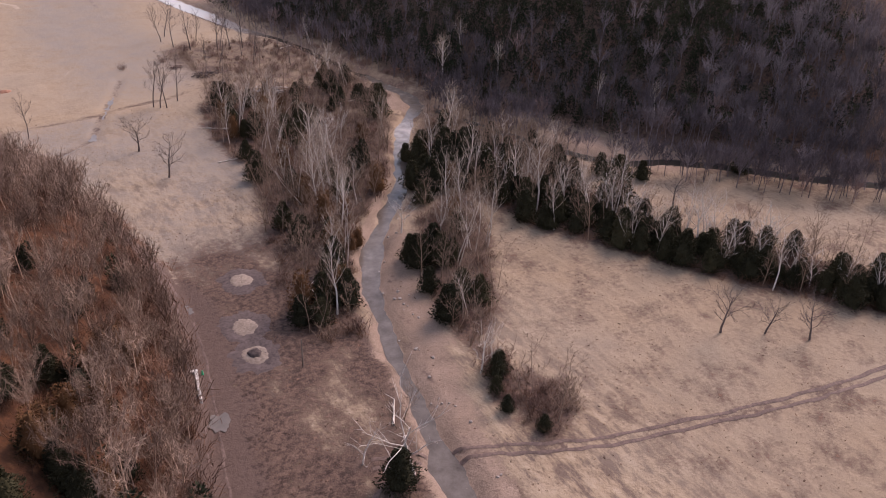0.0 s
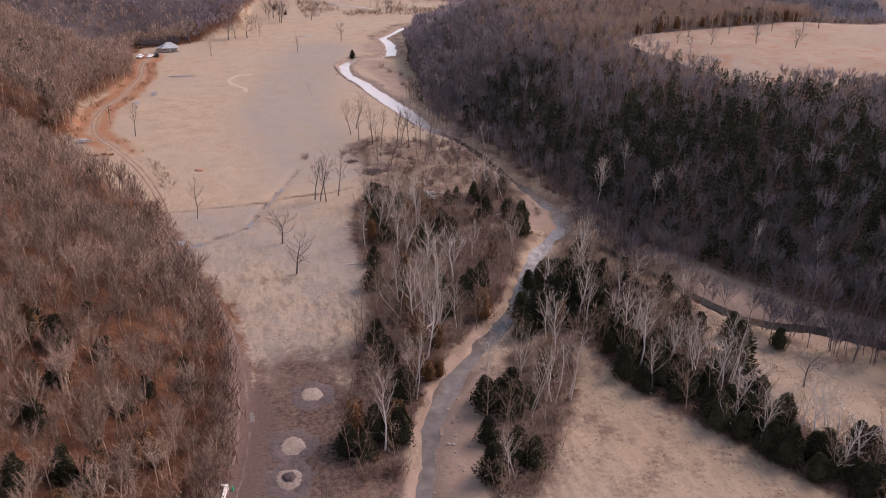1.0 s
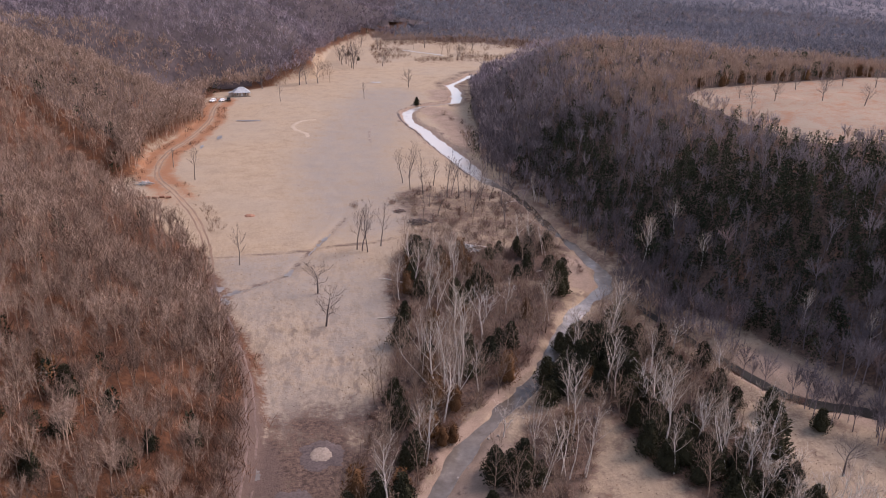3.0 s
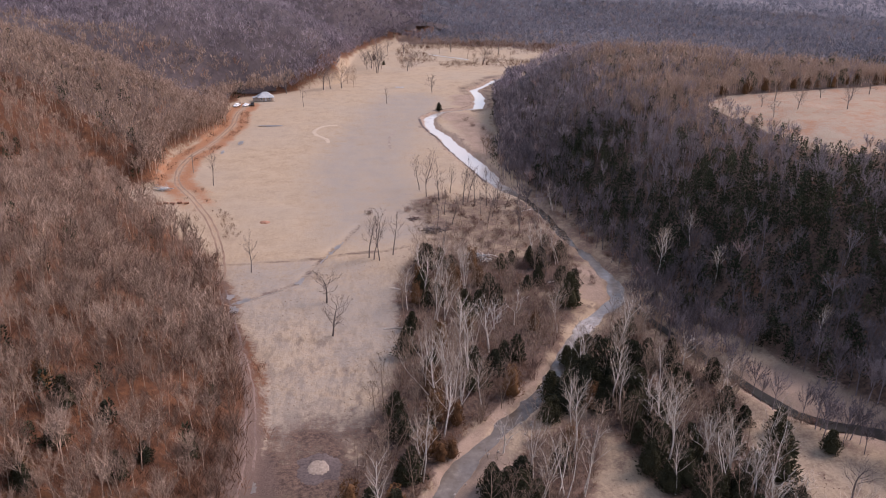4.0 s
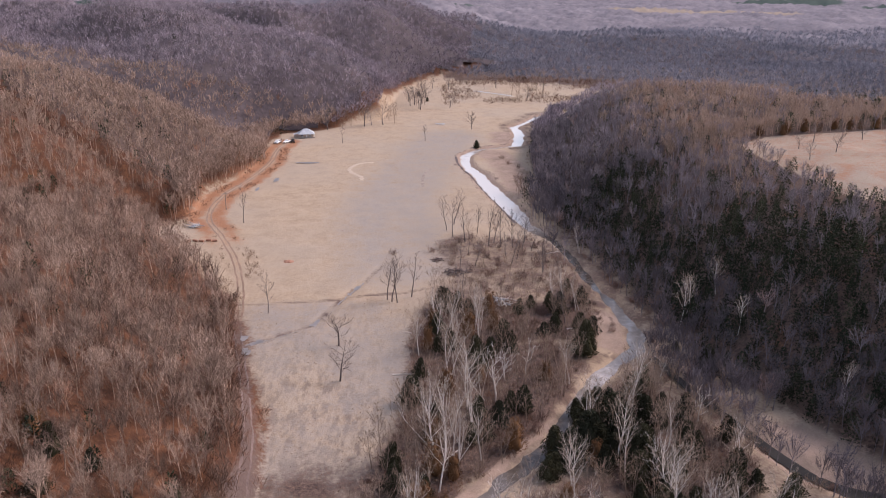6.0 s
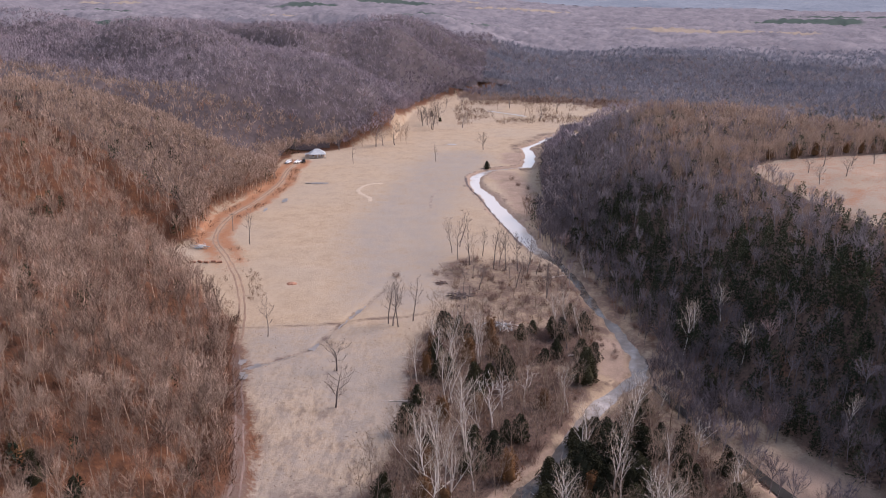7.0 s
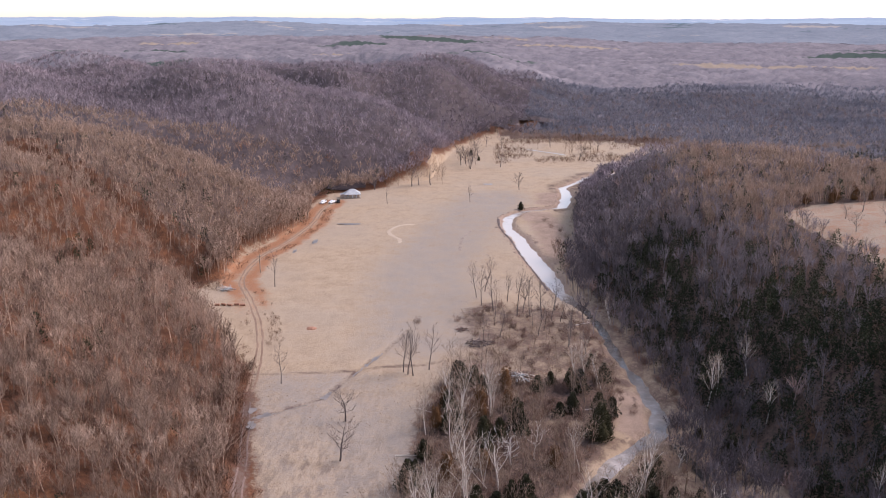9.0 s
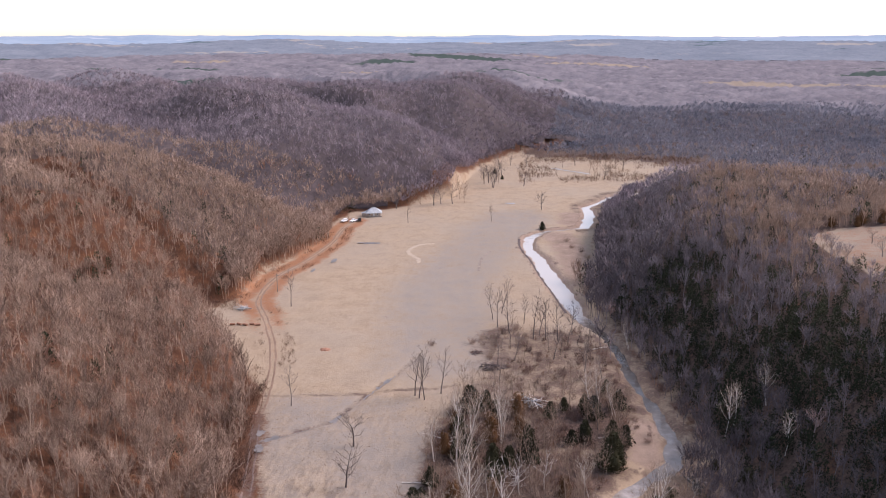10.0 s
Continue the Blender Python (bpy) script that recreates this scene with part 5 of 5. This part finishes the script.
fill(BANK_STRIP, 3.0, (("tan", 1), ("shrub", 4), ("ced", 1)), 0.8)
fill(SCRUB, 5.0, (("shrub", 6), ("tan", 2), ("tall", 1)), 0.75, 0.6, 0.9)

for x, y, s in ((57, 188, 1.0), (60, 192, 0.85), (68, 194, 0.8), (42, 250, 0.7), (66, 172, 0.7), (78, 142, 0.7), (85, 128, 0.7)):
    plant(f"syc{rng.integers(0, 5)}", x, y, s)
for key, x, y, s in (("dead0", -29.5, 54, 1.35), ("dead1", -34.5, 59, 0.7), ("ced0", -32.4, 53, 1.1), ("ced1", -10, 52, 0.45), ("ced2", -11, 62, 0.5), ("ced3", -12, 58, 0.45), ("syc0", -7.5, 68, 0.6),
                     ("ced4", 22, 132, 1.05), ("ced0", 25, 136, 0.9), ("ced1", 30, 176, 0.9), ("ced2", 13, 123, 0.85), ("ced3", 1, 136, 0.7), ("rus0", -13, 114, 0.9), ("ced4", -12, 117, 0.8),
                     ("ced0", -9, 144, 0.8), ("ced1", 27, 143, 0.85), ("ced2", 62, 108, 0.8), ("tan0", -27, 62, 0.8), ("tan2", -25.5, 64, 0.75),
                     ("rus1", -66, 72, 0.9), ("rus0", -70, 66, 1.0), ("rus1", -63, 80, 0.8), ("ced3", -67, 60, 0.9), ("ced4", -72, 76, 0.9), ("ced1", -74, 58, 0.85), ("rus0", -80, 84, 0.8), ("rus1", -57.8, 87.7, 0.85), ("rus0", -59.6, 85.7, 0.9), ("rus1", -56.1, 87, 0.75), ("ced0", -61.5, 95.4, 0.8), ("ced2", -53, 106, 0.7), ("ced1", -64.4, 78.8, 0.8), ("ced3", -62.2, 73.8, 0.75), ("ced4", -71.5, 105.8, 0.9)):
    plant(key, x, y, s)

# far field
for x, y in ((-27, 511), (-12, 610), (-6, 592), (-10, 540), (-34, 524), (-50, 500), (-58, 478), (-30, 500), (20, 470), (62, 590), (70, 600), (66, 575), (10, 548), (-14, 560), (-18, 575),
             (-44, 480), (-65, 470), (0, 640), (30, 650), (50, 640), (84, 620), (95, 640), (-13, 552), (-15, 566), (-9, 570), (-7, 558), (-17, 556), (-11, 543), (-40, 484), (-33, 486), (-26, 488), (-52, 482), (60, 582), (72, 588), (58, 600), (78, 610), (40, 628), (12, 632), (-8, 622), (90, 655), (104, 660)):
    plant(f"tan{rng.integers(0, 6)}" if rng.uniform() < 0.6 else f"oak{rng.integers(0, 5)}", x, y, rng.uniform(1.0, 1.4))
plant("ced2", 19, 419, 0.7)
plant("ced3", -11, 600, 0.6)
plant("ced1", -5, 575, 0.5)
for x, y in ((32, 380), (36, 372), (38, 360), (30, 392), (36, 345), (40, 335), (33, 352), (-21, 250), (-8, 252)):
    shrub(x, y, 0.9)
for x, y in ((122, 262), (130, 259), (139, 262), (114, 255), (148, 258), (157, 262), (136, 240), (146, 232), (121, 244), (166, 256), (176, 260), (111, 240)):
    plant(f"oak{rng.integers(0, 5)}", x, y, rng.uniform(0.55, 0.8))


# ---------- fallen wood, brush piles, stones ----------
def log_mesh(seed, length, radius, material, branches=3):
    r = np.random.default_rng(seed)
    path = bent((-length / 2, 0, radius * 0.8), (1, 0, 0.01), length, r, 5, 0, 0.05)
    path[:, 2] = radius * 0.8
    pieces = [rod(path, [radius * (1.1 - 0.14 * k) for k in range(6)], 6)]
    for _ in range(branches):
        p = path[r.integers(2, 6)]
        pieces.append(rod(bent(p, (0.6, r.normal(), 0.5), length * 0.3, r, 2, 0.0, 0.25), [radius * 0.4, radius * 0.25, 0.02], 4))
    return quick_mesh("log", *join(pieces), material)


LOGS = [log_mesh(800 + k, 8, 0.24, MAT_DEAD) for k in range(3)]
for k, (x, y, turn, s) in enumerate(((-12, 186, 150, 0.9), (25, 152, 40, 0.8), (-7, 130, 60, 0.8), (10, 131, 120, 0.7), (30, 190, 20, 0.8), (-23, 100, 100, 0.7), (-26, 66, 60, 0.7), (33, 250, 30, 0.7), (-16, 165, 10, 0.7))):
    ob = new("fallen_log", LOGS[k % 3])
    ob.matrix_basis = pose(x, y, ground_at(x, y), 0, 0, turn) @ Matrix.Scale(s, 4)
    tagged(ob, "bleached fallen tree trunk lying on rough ground", "log", "fallen logs")


def heap(name, x, y, size, count, materials, label, seed):
    """A tangled pile: each pole of it is a part."""
    r = np.random.default_rng(seed)
    root = new(name)
    tagged(root, label, "brush pile")
    for k in range(count):
        a = r.uniform(0, math.pi)
        w = np.array((math.cos(a), math.sin(a), r.uniform(-0.12, 0.25)))
        L = size * r.uniform(0.7, 1.3)
        c = np.array((r.normal() * size * 0.3, r.normal() * size * 0.25, size * 0.07 + r.uniform(0, size * 0.2)))
        c[2] = max(c[2], abs(w[2]) * L / 2)
        v, f = rod(bent(c - w * L / 2, w, L, r, 3, 0, 0.08), [0.13, 0.11, 0.08, 0.04], 5)
        part("branch", quick_mesh("branch", v, f, materials[k % len(materials)]), root)
    root.matrix_basis = pose(x, y, ground_at(x, y))
    return root


heap("brush_pile", -1, 232, 4.2, 38, (MAT_BARK_GREY, MAT_ASH), "dark heap of dead branches on the field edge", 1)
heap("brush_pile", 11, 207, 5.0, 44, (MAT_TIN, MAT_BARK_GREY, MAT_DEAD), "grey heap of scrap and dead branches", 2)
heap("brush_pile", 19, 117, 3.0, 34, (MAT_BARK_GREY, MAT_BRUSH), "dark tangled heap of cut branches", 3)
heap("brush_pile", -95, 283, 3.2, 30, (MAT_DEAD, MAT_TIN), "grey heap of timber at the wood's edge", 4)
heap("brush_pile", -6, 244, 2.4, 24, (MAT_BRUSH, MAT_BARK_GREY), "small brown heap of brushwood", 5)


def stone_mesh(seed):
    r = np.random.default_rng(seed)
    bm = bmesh.new()
    bmesh.ops.create_icosphere(bm, subdivisions=1, radius=0.5)
    for v in bm.verts:
        v.co *= r.uniform(0.75, 1.2)
        v.co.z *= 0.6
    return from_bm("stone", bm, MAT_STONE)


STONES = [stone_mesh(900 + k) for k in range(5)]
for k in range(110):
    t = rng.uniform(1, 14)
    cx, cy = (np.interp(t, range(len(CREEK)), [p[i] for p in CREEK]) for i in (0, 1))
    hw = float(np.interp(t, range(len(CREEK_HALF)), CREEK_HALF))
    a = rng.uniform(0, 2 * math.pi)
    d = hw + rng.uniform(0.6, 5.5)
    x, y = cx + abs(math.cos(a)) * d, cy + math.sin(a) * d * 0.5
    ob = new("stone", STONES[k % 5])
    s = rng.uniform(0.25, 0.75)
    ob.matrix_basis = pose(x, y, ground_at(x, y) + 0.1 * s, 0, 0, rng.uniform(0, 360)) @ Matrix.Scale(s, 4)
    tagged(ob, "pale rounded stone on the gravel bank", "stone", "creek stones")


# ---------- house, cars, pole, headwall ----------
def house(x, y, turn):
    root = new("house")
    tagged(root, "small low house with a grey metal hipped roof", "house")
    bm = bmesh.new()
    box(bm, -5.2, -3.6, -0.3, 5.2, 3.6, 2.7)
    part("wall", from_bm("wall", bm, MAT_SIDING), root)
    bm = bmesh.new()
    eave = [bm.verts.new(p) for p in ((-6.6, -5.4, 2.5), (6.6, -5.4, 2.5), (6.6, 5.0, 2.5), (-6.6, 5.0, 2.5))]
    under = [bm.verts.new((v.co.x, v.co.y, 2.35)) for v in eave]
    ridge = [bm.verts.new(p) for p in ((-1.6, -0.2, 5.6), (1.6, -0.2, 5.6))]
    for f in ((eave[0], eave[1], ridge[1], ridge[0]), (eave[1], eave[2], ridge[1]), (eave[2], eave[3], ridge[0], ridge[1]), (eave[3], eave[0], ridge[0]), tuple(under[::-1])):
        bm.faces.new(f)
    for k in range(4):
        bm.faces.new((eave[k], under[k], under[(k + 1) % 4], eave[(k + 1) % 4]))
    part("roof", from_bm("roof", bm, MAT_METAL_ROOF), root, "grey galvanised hipped roof")
    bm = bmesh.new()
    box(bm, -6.4, -5.2, -0.3, 6.4, -3.6, 0.25)
    part("porch_floor", from_bm("porch_floor", bm, MAT_POLE), root)
    for px in (-6.2, -3.1, 0.0, 3.1, 6.2):
        bm = bmesh.new()
        box(bm, px - 0.09, -5.15, 0.25, px + 0.09, -4.97, 2.36)
        part("porch_post", from_bm("porch_post", bm, MAT_WHITE_PAINT), root)
    for px in (-3.6, 2.9):
        bm = bmesh.new()
        box(bm, px - 0.65, -3.66, 0.9, px + 0.65, -3.58, 2.1)
        w = part("window", from_bm("window", bm, MAT_WHITE_PAINT), root)
        bm = bmesh.new()
        box(bm, px - 0.55, -3.69, 1.0, px + 0.55, -3.65, 2.0)
        part("pane", from_bm("pane", bm, MAT_GLASS), w)
    bm = bmesh.new()
    box(bm, -0.5, -3.67, 0.25, 0.5, -3.58, 2.3)
    part("door", from_bm("door", bm, MAT_WHITE_PAINT), root)
    bm = bmesh.new()
    box(bm, -9.6, -1.8, -0.3, -5.25, 2.6, 2.0)
    part("lean_to", from_bm("lean_to", bm, MAT_SIDING), root)
    bm = bmesh.new()
    v = [bm.verts.new(p) for p in ((-9.9, -2.2, 1.95), (-5.2, -2.2, 2.75), (-5.2, 3.0, 2.75), (-9.9, 3.0, 1.95), (-9.9, -2.2, 2.07), (-5.2, -2.2, 2.87), (-5.2, 3.0, 2.87), (-9.9, 3.0, 2.07))]
    for f in ((0, 3, 2, 1), (4, 5, 6, 7), (0, 1, 5, 4), (1, 2, 6, 5), (2, 3, 7, 6), (3, 0, 4, 7)):
        bm.faces.new([v[i] for i in f])
    part("lean_to_roof", from_bm("lean_to_roof", bm, MAT_METAL_ROOF), root)
    root.matrix_basis = pose(x, y, ground_at(x, y) + 0.25, 0, 0, turn) @ Matrix.Diagonal((0.7, 0.7, 0.85, 1))
    return root


house(-75, 449, 12)


def car(x, y, turn, paint, label, length=4.9, pickup=False):
    root = new("parked_car")
    tagged(root, label, "car")
    bm = bmesh.new()
    prof = [(-length / 2, 0.45), (-length / 2, 0.95), (-length * 0.24, 1.05), (-length * 0.14, 1.62), (length * (0.08 if pickup else 0.34), 1.64), (length * (0.12 if pickup else 0.44), 1.0), (length / 2, 0.98), (length / 2, 0.45)]
    a = [bm.verts.new((px, -0.9 + 0.14 * (pz > 1.3), pz)) for px, pz in prof]
    b = [bm.verts.new((px, 0.9 - 0.14 * (pz > 1.3), pz)) for px, pz in prof]
    bm.faces.new(a[::-1])
    bm.faces.new(b)
    for k in range(8):
        bm.faces.new((a[k], a[(k + 1) % 8], b[(k + 1) % 8], b[k]))
    body = part("body", from_bm("body", bm, paint), root)
    for sy in (-1, 1):
        bm = bmesh.new()
        box(bm, -length * 0.13, sy * 0.84 - 0.03, 1.1, length * (0.06 if pickup else 0.34), sy * 0.84 + 0.03, 1.5)
        part("side_window", from_bm("side_window", bm, MAT_GLASS), body)
    for sx in (-0.31, 0.31):
        for sy in (-1, 1):
            bm = bmesh.new()
            bmesh.ops.create_cone(bm, cap_ends=True, segments=14, radius1=0.36, radius2=0.36, depth=0.24, matrix=pose(length * sx, sy * 0.82, 0.36, 90, 0, 0))
            part("wheel", from_bm("wheel", bm, MAT_RUBBER), root)
    root.matrix_basis = pose(x, y, ground_at(x, y), 0, 0, turn)
    return root


car(-88.5, 433, 70, MAT_WHITE_PAINT, "white van parked on the bare yard")
car(-83.5, 434, 60, MAT_WHITE_PAINT, "white pickup truck parked on the bare yard", 5.2, True)
car(-80.5, 435, 100, MAT_RUBBER, "dark car parked beside the white pickup", 4.2)


def utility_pole(x, y, turn, h=9.0):
    root = new("utility_pole")
    tagged(root, "weathered wooden utility pole with one crossarm", "pole", "utility poles")
    v, f = rod([(0, 0, -0.5), (0, 0, h * 0.5), (0.02, 0, h)], [0.16, 0.14, 0.11], 8)
    part("post", quick_mesh("post", v, f, MAT_POLE), root)
    bm = bmesh.new()
    box(bm, -1.1, -0.06, h - 0.9, 1.1, 0.06, h - 0.75)
    part("crossarm", from_bm("crossarm", bm, MAT_POLE), root)
    root.matrix_basis = pose(x, y, ground_at(x, y), 0, 0, turn)


utility_pole(-88.5, 305, 30, 7.5)


bm = bmesh.new()
bmesh.ops.create_cone(bm, cap_ends=True, segments=8, radius1=0.11, radius2=0.08, depth=5.4, matrix=pose(0, 0, 2.4))
lone_post = new("lone_post", from_bm("lone_post", bm, MAT_POLE))
lone_post.matrix_basis = pose(-32.9, 82.2, ground_at(-32.9, 82.2))
tagged(lone_post, "pale bare wooden post standing on trampled pasture", "post")


def headwall():
    """Low pale wall beside the dirt road, in cast lengths."""
    root = new("culvert_headwall")
    tagged(root, "low pale concrete headwall beside the muddy road", "wall")
    for k in range(6):
        bm = bmesh.new()
        box(bm, -0.22, -3.3 + k * 1.1, -0.4, 0.22, -2.23 + k * 1.1, 0.75)
        bmesh.ops.bevel(bm, geom=bm.edges[:], offset=0.04, segments=1, affect="EDGES")
        part("block", from_bm("block", bm, MAT_CONCRETE), root)
    bm = bmesh.new()
    box(bm, -0.75, 3.25, -0.4, 0.3, 3.75, 0.85)
    part("end_block", from_bm("end_block", bm, MAT_CONCRETE), root)
    root.matrix_basis = pose(-48.2, 84.6, ground_at(-48.2, 84.6), 0, 0, -11)


headwall()
bm = bmesh.new()
bmesh.ops.create_cone(bm, cap_ends=True, segments=10, radius1=0.22, radius2=0.12, depth=0.7, matrix=pose(0, 0, 0.35))
marker = new("green_marker", from_bm("green_marker", bm, MAT_GREEN))
marker.matrix_basis = pose(-46.6, 88.0, ground_at(-46.6, 88.0))
tagged(marker, "small bright green plastic marker beside the road", "marker")

bm = bmesh.new()
bmesh.ops.create_cone(bm, cap_ends=True, segments=12, radius1=0.42, radius2=0.4, depth=1.7, matrix=pose(0, 0, 0.5, 0, 90, 0))
LOG_ROUND = from_bm("log_round", bm, MAT_LOG)
for k in range(5):
    ob = new("log_round", LOG_ROUND)
    ob.matrix_basis = pose(-93 + k * 2.3, 265.3 + rng.uniform(-0.5, 0.5), ground_at(-93 + k * 2.3, 265.3) - 0.08, 0, 0, rng.uniform(-25, 25))
    tagged(ob, "rust-brown cut log lying in a row", "log", "cut logs")

for k in range(14):
    plant(f"rus{k % 2}", 112 + k * 5.2 + rng.uniform(-1.5, 1.5), 279 + rng.uniform(-2, 3), rng.uniform(0.5, 0.8))
for k in range(46):
    t = rng.uniform(0, 7.5)
    x, y = (np.interp(t, range(len(SIDE_CREEK)), [p[i] for p in SIDE_CREEK]) for i in (0, 1))
    x, y = x + rng.choice((-1, 1)) * rng.uniform(3, 6), y + rng.uniform(-2, 5)
    if line_distance(np.array([x]), np.array([y]), [(64, 138), (70, 125), (78, 113)])[0][0] > 7:
        shrub(x, y, rng.uniform(0.5, 0.95))
for k in range(60):
    t = rng.uniform(15, 21)
    x, y = (np.interp(t, range(len(CREEK)), [p[i] for p in CREEK]) for i in (0, 1))
    shrub(x + rng.choice((-1, 1)) * rng.uniform(5, 8.5), y + rng.uniform(-3, 3), rng.uniform(0.4, 0.8))

# ---------- tufts of dead weeds on the pastures ----------
def tuft_kind(seed):
    r = np.random.default_rng(seed)
    return join([sliver(np.array((r.normal() * 0.3, r.normal() * 0.3, -0.05)), np.array((r.normal() * 0.6, r.normal() * 0.6, r.uniform(0.5, 1.0))), 0.35, r) for _ in range(7)])


TUFTS = [tuft_kind(950 + k) for k in range(6)]
p = np.concatenate([jittered(-8, 75, 22, 112, 1.5), jittered(-48, -14, 40, 150, 1.5), jittered(-60, -14, 150, 215, 2.2)])
d, half = channel(p[:, 0], p[:, 1])
keep = inside(p[:, 0], p[:, 1], VALLEY) & (d > half + 3) & (line_distance(p[:, 0], p[:, 1], ROAD)[0] > 4) & (line_distance(p[:, 0], p[:, 1], TRACK)[0] > 2)
keep &= rng.uniform(0, 1, len(p)) < step(0.40, 0.75, fbm(p[:, 0] / 11, p[:, 1] / 11, 97, 3))
p = p[keep]
scatter("weed_tufts", p, rng.uniform(0.08, 0.22, len(p)), rng.uniform(0, 1, len(p)), TUFTS, MAT_UNDERGROWTH, "small dark tufts of dead weeds dotting the pasture", "weeds")
